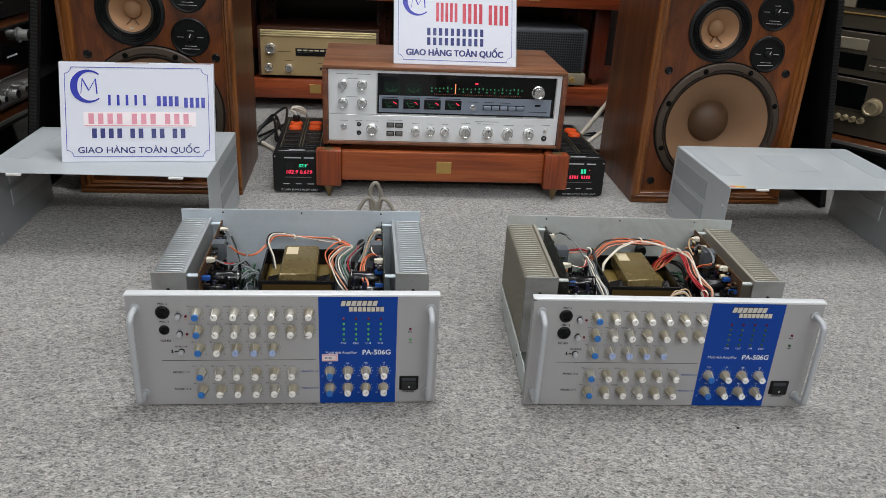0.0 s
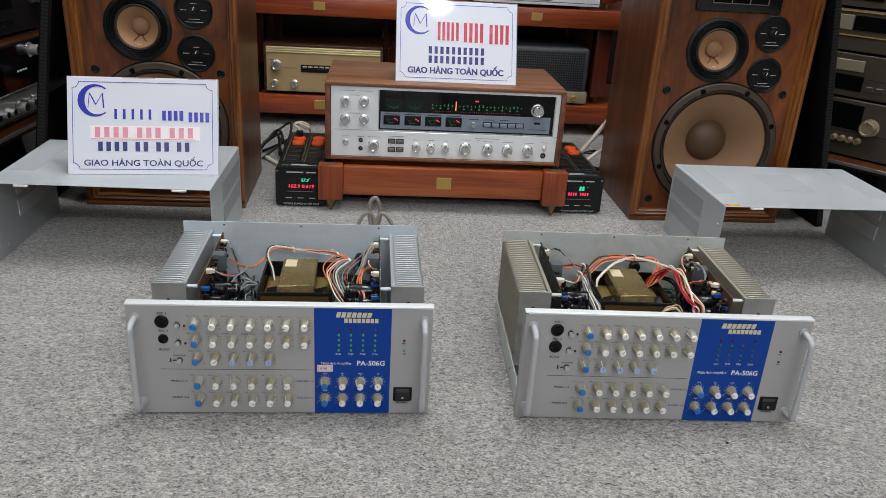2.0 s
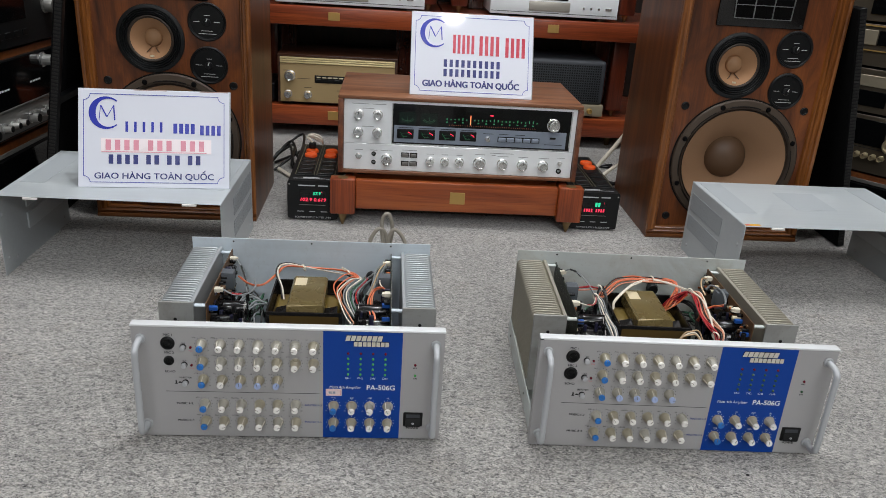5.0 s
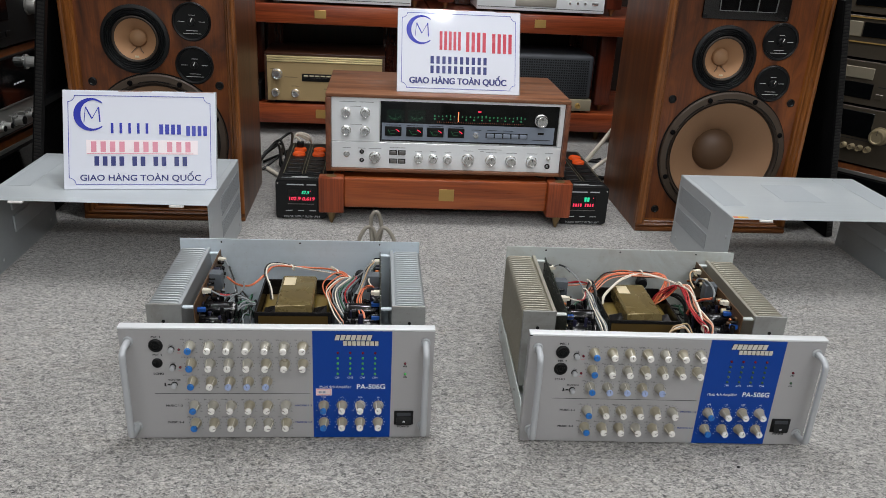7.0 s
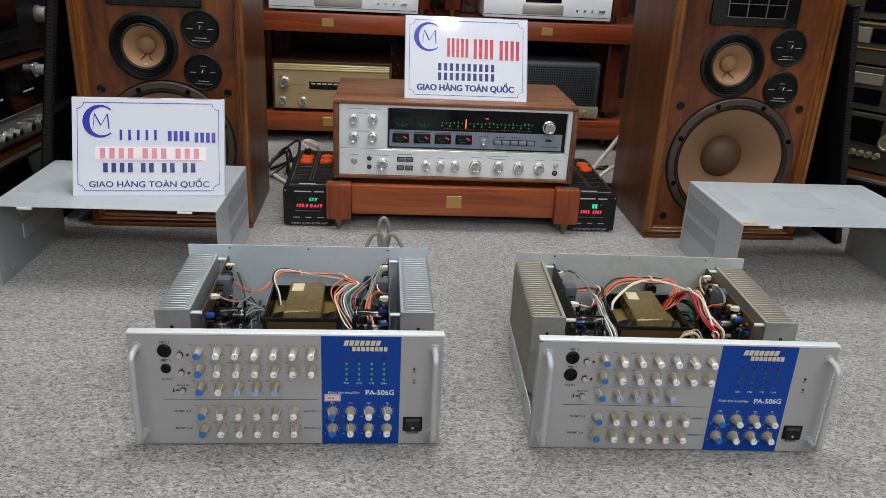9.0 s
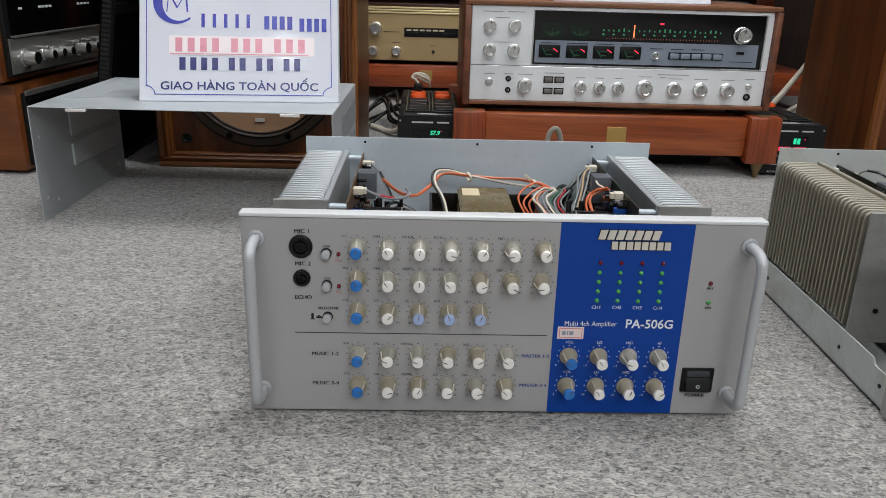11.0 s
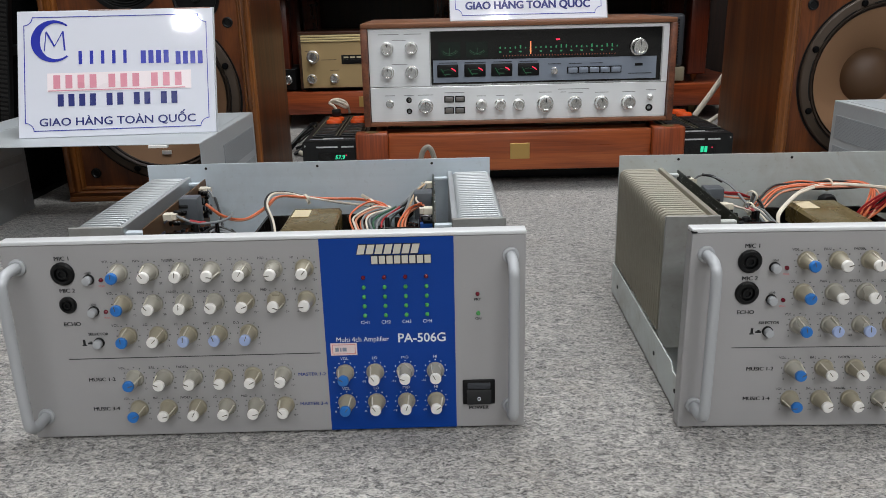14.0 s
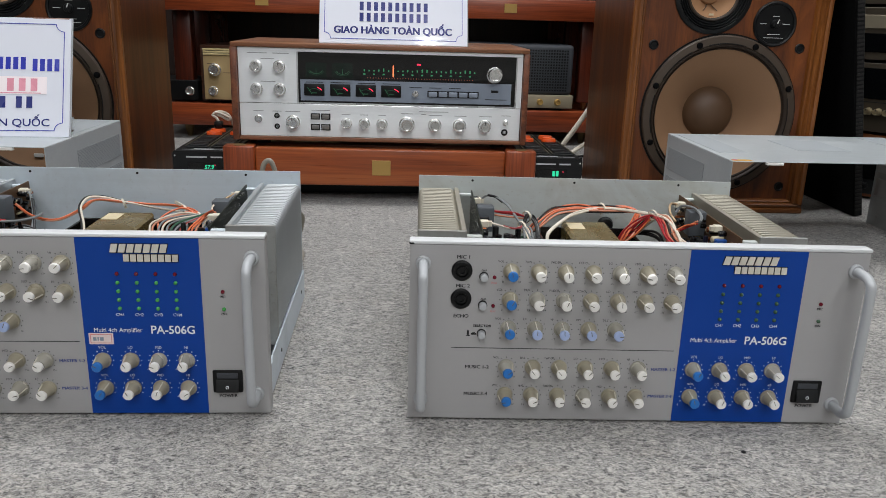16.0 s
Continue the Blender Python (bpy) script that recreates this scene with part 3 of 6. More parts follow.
    for i in range(4):
        x = 0.0808 + 0.0176 * i
        letter("CH%d" % (i + 1), 0.0042, INK_WHITE, panel, x, y - 0.0003, 0.1034)
        for j, z in enumerate((0.1428, 0.1343, 0.126, 0.1178, 0.1095)):
            part("indicator_lens", LENS["r" if j == 0 else ("g" if lit else "d")], None, amp, m=pose(x, -0.0004, z))
    # the maker's mark, as plain slanted shapes
    for x0, w, z0, h, n in ((0.0765, 0.052, 0.1632, 0.0078, 7), (0.0885, 0.0505, 0.1548, 0.0066, 8)):
        step = w / n
        for i in range(n):
            a, s = x0 + i * step, 0.002 if n == 7 else 0.0
            part("maker_mark", B().plate([(a, -0.0014, z0), (a + step * 0.8, -0.0014, z0), (a + step * 0.8 + s, -0.0014, z0 + h), (a + s, -0.0014, z0 + h)], (0, -0.0008, 0)), MARK, panel)
            b0, b1, c0, c1 = a - 0.0005, a + step * 0.8 + 0.0005, z0 - 0.0006, z0 + h + 0.0003
            part("mark_edge", B().plate([(b0, -0.0005, c0), (b1, -0.0005, c0), (b1 + s, -0.0005, c1), (b0 + s, -0.0005, c1)], (0, -0.0008, 0)), BLACK, panel, "dark edge of the mark")
    for x, z in ((-0.1375, 0.1464), (-0.1376, 0.1187), (0.1765, 0.1262)):
        part("indicator_lens", LENS["r"], None, amp, m=pose(x, -0.0002, z))
    part("indicator_lens", LENS["g" if lit else "d"], None, amp, m=pose(0.177, -0.0002, 0.1092))
    for z in (0.147, 0.1194, 0.0913):
        b = part("push_button", B().cyl((-0.1476, -0.0015, z), "-y", 0.0036, 0.0055, 20, bevel=0.0008), HANDLE, amp)
        part("button_bezel", B().lathe((-0.1476, 0, z), [(0.0044, 0), (0.0044, 0.0016), (0.0039, 0.0021), (0.0039, 0.0005)], 20), RUBBER, b)
    part("switch_marks", B().box(-0.1615, -0.1595, -0.0003, 0.0001, 0.0895, 0.094).box(-0.1625, -0.1585, -0.0003, 0.0001, 0.0885, 0.0893)
         .box(-0.1575, -0.1525, -0.0003, 0.0001, 0.0898, 0.0912).box(-0.1562, -0.1538, -0.0003, 0.0001, 0.0914, 0.0922), INK, panel)
    for z, r in ((0.1524, 0.0098), (0.1254, 0.0098 if big_second_jack else 0.0072)):
        jack = part("jack_socket", B().lathe((-0.1683, 0, z), [(r, 0), (r, 0.0015), (r * 0.85, 0.003), (r * 0.62, 0.003), (r * 0.55, 0.0005), (0, 0.0005)], 28), BLACK, amp, "round black jack socket")
        part("socket_ring", B().lathe((-0.1683, -0.0008, z), [(r * 0.4, 0), (r * 0.4, 0.0022), (r * 0.28, 0.0022), (r * 0.25, 0), (0, 0)], 24), RUBBER, jack)
    sw = part("power_switch", B().box(0.1627, 0.1913, -0.0022, 0.001, 0.0253, 0.0482, 0.0012), BLACK, amp, "black rocker power switch")
    part("rocker", B().plate([(0.0, -0.0022, 0.0272), (0.0, -0.0062, 0.0275), (0.0, -0.0032, 0.0378), (0.0, -0.0024, 0.0392)], (0.0212, 0, 0)), RUBBER, sw, m=pose(0.1664, 0, 0))
    part("window", B().box(0.167, 0.187, -0.0028, -0.0018, 0.0402, 0.046, 0.0006), MESH_CASE, sw)
    part("off_mark", B().lathe((0.177, -0.0049, 0.0322), [(0.0016, 0), (0.0016, 0.0004), (0.0011, 0.0004), (0.0011, 0)], 16), INK_WHITE, sw)
    if sticker:
        st = part("price_label", B().box(0.0495, 0.0722, -0.0009, -0.0003, 0.0742, 0.0852), STICKER, panel, "faded pink paper label")
        part("label_border", B().box(0.051, 0.0708, -0.0011, -0.0008, 0.0836, 0.0840).box(0.051, 0.0708, -0.0011, -0.0008, 0.0754, 0.0758)
             .box(0.051, 0.0514, -0.0011, -0.0008, 0.0754, 0.084).box(0.0704, 0.0708, -0.0011, -0.0008, 0.0754, 0.084), STICKER_RED, panel)
        for x0, x1 in ((0.0535, 0.0565), (0.0575, 0.0588), (0.0597, 0.0632)):
            part("label_bar", B().box(x0, x1, -0.0011, -0.0008, 0.0778, 0.0812), FACE_BLUE, panel)
    for s in (-1, 1):
        x, zt, zb, out = 0.2045 * s, 0.1588, 0.0238, -0.030
        pts = [(x, 0, zt), (x, out + 0.012, zt), (x, out + 0.0035, zt - 0.0035), (x, out, zt - 0.013), (x, out, (zt + zb) / 2), (x, out, zb + 0.013), (x, out + 0.0035, zb + 0.0035), (x, out + 0.012, zb), (x, 0, zb)]
        h = part("handle", B().tube(pts, 0.0045, 14, 5), HANDLE, amp, "bent grey metal handle bar")
        for z in (zt, zb):
            part("collar", B().lathe((x, 0, z), [(0.007, 0), (0.007, 0.0022), (0.006, 0.003), (0.0046, 0.003)], 22), HANDLE, h)
    # the front is a little taller than its drawing
    for ob in amp.children:
        ob.matrix_basis = Matrix.Diagonal((1, 1, FRONT_RISE, 1)) @ ob.matrix_basis


def amp_body(amp, fin_mesh, fin_mat, steel):
    tray = B().box(-0.2125, 0.2125, 0.006, 0.336, 0.003, 0.0045)
    for s in (-1, 1):
        x0, x1 = sorted((0.2125 * s, 0.211 * s))
        tray.plate([(x0, 0.014, 0.003), (x0, 0.336, 0.003), (x0, 0.336, 0.042), (x0, 0.05, 0.042), (x0, 0.045, 0.036), (x0, 0.014, 0.036)], (x1 - x0, 0, 0))
    ch = part("chassis_tray", tray, steel, amp, "folded sheet steel base tray")
    for s in (-1, 1):
        for y in (0.03, 0.11, 0.3):
            part("screw_head", B().cyl((0.2125 * s, y, 0.022), "x" if s > 0 else "-x", 0.0022, 0.0008, 10), BLACK, ch)
    back = part("back_plate", B().box(-0.2105, 0.2105, 0.334, 0.336, 0.004, 0.180), steel, amp, "upright grey steel back plate")
    for x in (-0.139, -0.002, 0.139):
        part("screw_hole", B().cyl((x, 0.3339, 0.1745), "-y", 0.0016, 0.0006, 10), BLACK, back)
    for s in (-1, 1):
        hs = part("heatsink", B().box(min(0.158 * s, 0.1635 * s), max(0.158 * s, 0.1635 * s), 0.108, 0.331, 0.033, 0.156, 0.0006, 1).box(min(0.1635 * s, 0.172 * s), max(0.1635 * s, 0.172 * s), 0.111, 0.33, 0.036, 0.150), fin_mat, amp, "finned aluminium heatsink")
        hs.matrix_basis = pose(0, 0, 0.009)
        for i in range(26):
            part("fin", fin_mesh, None, hs, m=pose(0.1868 * s, 0.1195 + 0.00835 * i, 0.035))
        end = part("end_plate", B().box(min(0.158 * s, 0.2105 * s), max(0.158 * s, 0.2105 * s), 0.1075, 0.1105, 0.02, 0.157, 0.0008, 1), END_PLATE, hs, "dull flat steel end plate")
        for zs in (0.128, 0.055):
            part("screw_head", B().cyl((0.186 * s, 0.1075, zs), "-y", 0.0026, 0.001, 12), BLACK, end)
        for y in (0.115, 0.322):
            br = B()
            br.box(min(0.141 * s, 0.158 * s), max(0.141 * s, 0.158 * s), y - 0.0035, y + 0.0035, 0.147, 0.1505, 0.0008, 1)
            part("bracket", br, steel, hs)
    # stiffener and dark inner floor between the boards
    part("inner_floor", B().box(-0.15, 0.15, 0.02, 0.332, 0.006, 0.010), BLACK_SHEET, amp)


BOARD_LIFT = 0.009


def rise(pts):
    """Ways that end at the boards climb with them."""
    return [Vector(p) + Vector((0, 0, BOARD_LIFT * min(1, max(0, (abs(p[0]) - 0.085) / 0.035)))) for p in pts]


def amp_boards(amp, rng, green_side):
    for s in (-1, 1):
        green = s == green_side
        bd = part("circuit_board", B().box(min(0.1395 * s, 0.141 * s), max(0.1395 * s, 0.141 * s), 0.112, 0.328, 0.03, 0.1535), PCB_GREEN if green else PCB, amp,
                  "upright circuit board beside the heatsink")
        bd.matrix_basis = pose(0, 0, BOARD_LIFT)
        joints = B()
        for _ in range(240):
            y, z = rng.uniform(0.118, 0.322), rng.uniform(0.1, 0.151)
            joints.box(min(0.141 * s, 0.1425 * s), max(0.141 * s, 0.1425 * s), y, y + rng.uniform(0.0006, 0.0013), z, z + 0.0009)
        part("solder_joints", joints, CHROME, bd)
        # parts that stand out from the board
        for _ in range(105):
            y, z = rng.uniform(0.118, 0.32), rng.uniform(0.085, 0.149)
            x = 0.1395 * s
            mt = rng.choice((CAP_V, CAP_CAN, CAP_CAN, COPPER, LABEL_TAN, RUBBER, CAP_CAN, CAP_CAN, RUBBER, CAP_CAN, PCB))
            r, h = rng.uniform(0.0016, 0.004), rng.uniform(0.006, 0.014)
            if rng.random() < 0.45:
                part("resistor", B().cyl((x - s * 0.004, y, z), "y", r * 0.6, h, 8, bevel=0.0004), mt, bd)
            else:
                part("capacitor", B().cyl((x, y, z), "-x" if s > 0 else "x", r, h, 12, bevel=0.0006), mt, bd)
        for y, z in ((0.17, 0.149), (0.3, 0.146)):
            part("connector", B().box(min(0.13 * s, 0.1395 * s), max(0.13 * s, 0.1395 * s), y - 0.0045, y + 0.0045, z - 0.0035, z + 0.004, 0.0008, 1)
                 .box(min(0.126 * s, 0.13 * s), max(0.126 * s, 0.13 * s), y - 0.003, y + 0.003, z - 0.0025, z + 0.003), NYLON, bd)
        part("relay", B().box(min(0.119 * s, 0.1392 * s), max(0.119 * s, 0.1392 * s), 0.2185, 0.238, 0.126, 0.156, 0.0012), RELAY, bd, "grey square relay")
        for y, z in ((0.158, 0.132), (0.134, 0.12), (0.186, 0.115)):
            can = part("filter_capacitor", B().cyl((0.1385 * s, y, z), "-x" if s > 0 else "x", 0.0122, 0.053, 24, bevel=0.0015), CAP_CAN, amp, "black electrolytic capacitor")
            part("sleeve_stripe", B().cyl((0.09 * s, y, z), "-x" if s > 0 else "x", 0.01235, 0.0014, 24), GREY_FACE, can)
        for _ in range(30):
            x, y = s * rng.uniform(0.086, 0.13), rng.uniform(0.114, 0.212)
            top, r = rng.uniform(0.128, 0.147), rng.uniform(0.0018, 0.0042)
            part("capacitor", B().cyl((x, y, 0.02), "z", r, top - 0.02, 10, bevel=0.0005), rng.choice((CAP_CAN, CAP_CAN, RUBBER, CAP_CAN, CAP_V, BLACK, BLACK_GLOSS)), amp)
        for y, z in ((0.1275, 0.138),) if s < 0 else ((0.152, 0.138), (0.122, 0.13)):
            part("trimmer", B().box(min(0.1265 * s, 0.1395 * s), max(0.1265 * s, 0.1395 * s), y - 0.003, y + 0.003, z - 0.0035, z + 0.0035, 0.0008, 1), CAP_B, bd, "small blue trimmer")


def amp_transformer(amp, shift, cover_mat):
    x0, x1, y0, y1, zt = -0.060 + shift, 0.063 + shift, 0.163, 0.290, 0.1245
    tf = part("transformer", B().box(x0 + 0.004, x1 - 0.004, y0 + 0.004, y1 - 0.004, 0.012, 0.098, 0.002), LAMINATE, amp, "dark varnished mains transformer")
    rim = B()
    for a in ((x0, x1, y0, y0 + 0.003, 0.118, zt), (x0, x1, y1 - 0.003, y1, 0.06, zt), (x0, x0 + 0.003, y0 + 0.003, y1 - 0.003, 0.06, zt), (x1 - 0.003, x1, y0 + 0.003, y1 - 0.003, 0.06, zt),
              (x0, x0 + 0.006, y0, y0 + 0.003, 0.02, 0.118), (x1 - 0.006, x1, y0, y0 + 0.003, 0.02, 0.118)):
        rim.box(*a, 0.0006, 1)
    part("clamp_frame", rim, BLACK_GLOSS, tf, "black steel clamp frame")
    part("core_face", B().box(x0 + 0.006, x1 - 0.006, y0 + 0.001, y0 + 0.0035, 0.02, 0.1178), LAMINATE, tf, "varnished core plates")
    for xa, xb in ((x0 + 0.008, -0.024 + shift), (0.028 + shift, x1 - 0.007)):
        part("coil", B().box(xa, xb, 0.205, 0.258, 0.09, 0.1115, 0.008, 3), COIL, tf, "olive varnished coil")
        part("insulation_flap", B().plate([(xa + 0.002, 0.172, 0.106), (xb - 0.002, 0.172, 0.109), (xb - 0.003, 0.204, 0.117), (xa + 0.004, 0.204, 0.112)], (0, 0, 0.0006)), BLACK_GLOSS, tf)
    part("shroud", B().plate([(-0.0275 + shift, 0.1665, 0.112), (0.0315 + shift, 0.1665, 0.112), (0.0315 + shift, 0.171, 0.1305), (0.0285 + shift, 0.173, 0.1335), (-0.0245 + shift, 0.173, 0.1335), (-0.0275 + shift, 0.171, 0.1305)], (0, 0.11, 0)),
         cover_mat, tf, "folded bronze-coloured shroud")
    part("paper_label", B().box(-0.0225 + shift, -0.003 + shift, 0.246, 0.276, 0.1337, 0.1342), LABEL_TAN, tf)


def run_wires(amp, name, color, lines, r=0.0012):
    for pts in lines:
        part(name, B().tube(rise(pts), r, 7, 6), WIRE[color], amp)


def spread(pts, n, rng, wob):
    """n loose copies of one wire's way."""
    out = []
    for _ in range(n):
        d = Vector((rng.uniform(-wob, wob), rng.uniform(-wob, wob), rng.uniform(-wob, wob)))
        out.append([Vector(p) + d * (0.35 if i in (0, len(pts) - 1) else 1) + Vector((rng.uniform(-wob, wob), rng.uniform(-wob, wob), rng.uniform(-wob, wob))) * 0.4 for i, p in enumerate(pts)])
    return out


def fan(pts, step, colors, rng, r=0.0012):
    """Wires side by side that leave one tie and spread out by step each."""
    for k, color in enumerate(colors):
        way = [Vector(p) + Vector(step) * k * (0.25 if i in (0, len(pts) - 1) else 1) + Vector((rng.uniform(-1, 1), rng.uniform(-1, 1), rng.uniform(-1, 1))) * 0.0018 for i, p in enumerate(pts)]
        yield color, way, r


def lay_fan(amp, *a, **kw):
    for color, way, r in fan(*a, **kw):
        part("wire", B().tube(rise(way), r, 7, 6), WIRE[color], amp)


def tangle(amp, rng, x0, x1, y0, y1, z0, z1, colors):
    """Loose dark wires that lie low between the boards and the transformer."""
    for color in colors:
        x, z = rng.uniform(x0, x1), rng.uniform(z0, z1)
        pts = [(x, y1, z - 0.02)]
        for k in range(5):
            pts.append((rng.uniform(x0, x1), y1 + (y0 - y1) * (k + 0.5) / 5 + rng.uniform(-0.01, 0.01), rng.uniform(z0, z1)))
        pts.append((rng.uniform(x0, x1), y0, z0 - 0.02))
        part("wire", B().tube(pts, rng.choice((0.0011, 0.0014, 0.0017)), 7, 6), WIRE[color], amp)


# the amplifier that sits square to the room
rng = random.Random(5)
amp = thing("amplifier", "silver and blue rack amplifier, lid off, wiring open", "amplifier", pose(0, 0, 0), "opened amplifiers")
amp_front(amp, False, True, "bwppp", True, rng)
amp_body(amp, FIN_MESH, FIN, STEEL)
amp_boards(amp, rng, 1)
amp_transformer(amp, 0.0, BRONZE)
main = [(-0.112, 0.228, 0.149), (-0.095, 0.232, 0.137), (-0.076, 0.25, 0.131), (-0.057, 0.278, 0.138), (-0.044, 0.293, 0.147), (-0.013, 0.305, 0.141), (0.02, 0.307, 0.139), (0.051, 0.304, 0.138), (0.076, 0.298, 0.134), (0.089, 0.286, 0.128)]
run_wires(amp, "wire", "orange", spread(main, 2, rng, 0.0016))
run_wires(amp, "wire", "salmon", spread(main, 1, rng, 0.0018))
loop = [(-0.039, 0.235, 0.112), (-0.043, 0.25, 0.128), (-0.053, 0.272, 0.142), (-0.05, 0.29, 0.15), (-0.033, 0.3, 0.149), (-0.013, 0.305, 0.143), (0.03, 0.306, 0.134), (0.06, 0.303, 0.13), (0.088, 0.288, 0.127)]
run_wires(amp, "wire", "white", spread(loop, 1, rng, 0.001), 0.0014)
run_wires(amp, "wire", "black", spread([(x - 0.003, y, z + 0.0015) for x, y, z in loop], 1, rng, 0.001), 0.0016)
knot = (0.088, 0.287, 0.129)
lay_fan(amp, [knot, (0.066, 0.285, 0.139), (0.044, 0.262, 0.13), (0.049, 0.245, 0.115), (0.06, 0.245, 0.1)], (0.006, -0.002, -0.004), ["orange", "orange", "orange"], rng)
lay_fan(amp, [knot, (0.07, 0.262, 0.138), (0.055, 0.215, 0.142), (0.056, 0.18, 0.139), (0.07, 0.15, 0.128), (0.084, 0.128, 0.116), (0.086, 0.11, 0.09)], (0.0042, 0.002, -0.0012),
        ["white", "salmon", "grey", "white", "grey", "green", "grey", "red", "grey", "black"], rng)
lay_fan(amp, [(0.092, 0.285, 0.126), (0.105, 0.285, 0.132), (0.12, 0.294, 0.141), (0.131, 0.3, 0.148)], (-0.002, -0.004, -0.002), ["grey", "grey", "black"], rng)
lay_fan(amp, [(0.131, 0.298, 0.147), (0.127, 0.28, 0.146), (0.118, 0.245, 0.138), (0.105, 0.215, 0.122), (0.098, 0.19, 0.1)], (-0.004, 0.0, -0.002), ["grey", "tan", "grey", "grey"], rng)
lay_fan(amp, [(0.128, 0.19, 0.151), (0.116, 0.2, 0.147), (0.107, 0.195, 0.141), (0.105, 0.165, 0.137), (0.112, 0.13, 0.124), (0.114, 0.11, 0.1)], (0.003, 0.0015, -0.001), ["orange", "orange", "salmon"], rng)
run_wires(amp, "wire", "white", spread([(0.131, 0.245, 0.15), (0.124, 0.235, 0.152), (0.121, 0.21, 0.15), (0.127, 0.192, 0.15)], 1, rng, 0.001), 0.0011)
run_wires(amp, "wire", "grey", spread([(-0.129, 0.17, 0.151), (-0.108, 0.165, 0.147), (-0.09, 0.178, 0.148), (-0.083, 0.208, 0.146), (-0.087, 0.238, 0.143)], 1, rng, 0.001), 0.0014)
run_wires(amp, "wire", "red", spread([(-0.112, 0.1655, 0.1475), (-0.104, 0.167, 0.147), (-0.098, 0.171, 0.1475)], 1, rng, 0.0004), 0.0017)
run_wires(amp, "wire", "grey", spread([(-0.13, 0.3, 0.148), (-0.121, 0.29, 0.143), (-0.108, 0.263, 0.13), (-0.1, 0.236, 0.118), (-0.096, 0.215, 0.1)], 1, rng, 0.001), 0.0013)
run_wires(amp, "wire", "black", spread([(-0.118, 0.285, 0.14), (-0.108, 0.263, 0.13), (-0.099, 0.236, 0.118), (-0.09, 0.225, 0.112)], 2, rng, 0.0015), 0.0016)
lay_fan(amp, [(-0.062, 0.205, 0.118), (-0.076, 0.19, 0.126), (-0.088, 0.165, 0.122), (-0.093, 0.14, 0.112), (-0.09, 0.115, 0.09)], (-0.004, 0.004, 0.001), ["grey", "grey", "green", "grey", "grey", "black"], rng, r=0.0015)
tangle(amp, rng, -0.104, -0.066, 0.112, 0.26, 0.085, 0.122, ["black", "green", "black", "grey", "black", "green", "black"])
tangle(amp, rng, 0.072, 0.112, 0.112, 0.28, 0.085, 0.124, ["black", "green", "black", "black", "green", "black", "grey", "black"])
for p in ((-0.013, 0.305, 0.141), (0.066, 0.302, 0.134), knot):
    part("cable_tie", TIE, None, amp, m=pose(*p, 0, 70, 30) @ Matrix.Scale(0.62, 4))
part("tie_tail", B().box(-0.002, 0.002, -0.001, 0.001, 0, 0.016, 0.0005, 1), NYLON, amp, m=pose(0.066, 0.303, 0.136, 0, -55, 20))
part("fuse_holder", B().lathe((0.106, 0.3335, 0.119), [(0.006, 0), (0.006, 0.006), (0.0095, 0.008), (0.0105, 0.014), (0.009, 0.02), (0, 0.022)], 20).cyl((0.106, 0.325, 0.119), "-z", 0.003, 0.02, 12), BLACK, amp, "black fuse holder")

# its twin, set a little askew
rng = random.Random(11)
amp2 = thing("amplifier", "aged silver and blue rack amplifier, lid off, wiring open", "amplifier", pose(0.5685, -0.0165, 0, 0, 0, -1.85), "opened amplifiers")
amp_front(amp2, True, False, "bpppp", False, rng)
amp_body(amp2, FIN_MESH2, FIN_AGED, STEEL_AGED)
amp_boards(amp2, rng, -1)
amp_transformer(amp2, 0.002, BRONZE)
knot = (-0.082, 0.242, 0.137)
arch = [(-0.072, 0.262, 0.124), (-0.06, 0.28, 0.132), (-0.035, 0.298, 0.146), (-0.005, 0.305, 0.15), (0.029, 0.301, 0.15), (0.055, 0.296, 0.152), (0.069, 0.287, 0.15), (0.064, 0.27, 0.144), (0.05, 0.255, 0.13), (0.044, 0.25, 0.112)]
lay_fan(amp2, arch, (0.0015, -0.004, -0.0012), ["orange", "orange", "orange", "salmon"], rng)
lay_fan(amp2, arch[:7], (0.0, -0.004, -0.003), ["black", "salmon", "black"], rng, r=0.0013)
run_wires(amp2, "wire", "white", spread([(-0.05, 0.235, 0.118), (-0.046, 0.245, 0.131), (-0.02, 0.27, 0.144), (0.0, 0.287, 0.147), (0.025, 0.299, 0.149), (0.05, 0.285, 0.152), (0.078, 0.245, 0.156), (0.09, 0.22, 0.156), (0.094, 0.19, 0.148), (0.09, 0.15, 0.142), (0.085, 0.115, 0.13)], 2, rng, 0.0014), 0.0014)
lay_fan(amp2, [(0.043, 0.258, 0.116), (0.05, 0.252, 0.132), (0.064, 0.246, 0.15), (0.078, 0.238, 0.157), (0.08, 0.21, 0.153), (0.076, 0.175, 0.147), (0.079, 0.14, 0.142), (0.083, 0.115, 0.138), (0.085, 0.1, 0.115)], (0.0026, 0.0006, -0.0006),
        ["red", "red", "red", "salmon", "black", "salmon", "salmon", "white"], rng)
lay_fan(amp2, [(0.075, 0.24, 0.152), (0.066, 0.255, 0.14), (0.05, 0.262, 0.126), (0.044, 0.262, 0.108)], (-0.001, -0.005, -0.003), ["red", "red", "red", "orange"], rng)
lay_fan(amp2, [(0.11, 0.172, 0.158), (0.1, 0.185, 0.152), (0.088, 0.19, 0.142), (0.082, 0.19, 0.125)], (0.002, 0.002, -0.002), ["orange", "salmon", "red"], rng)
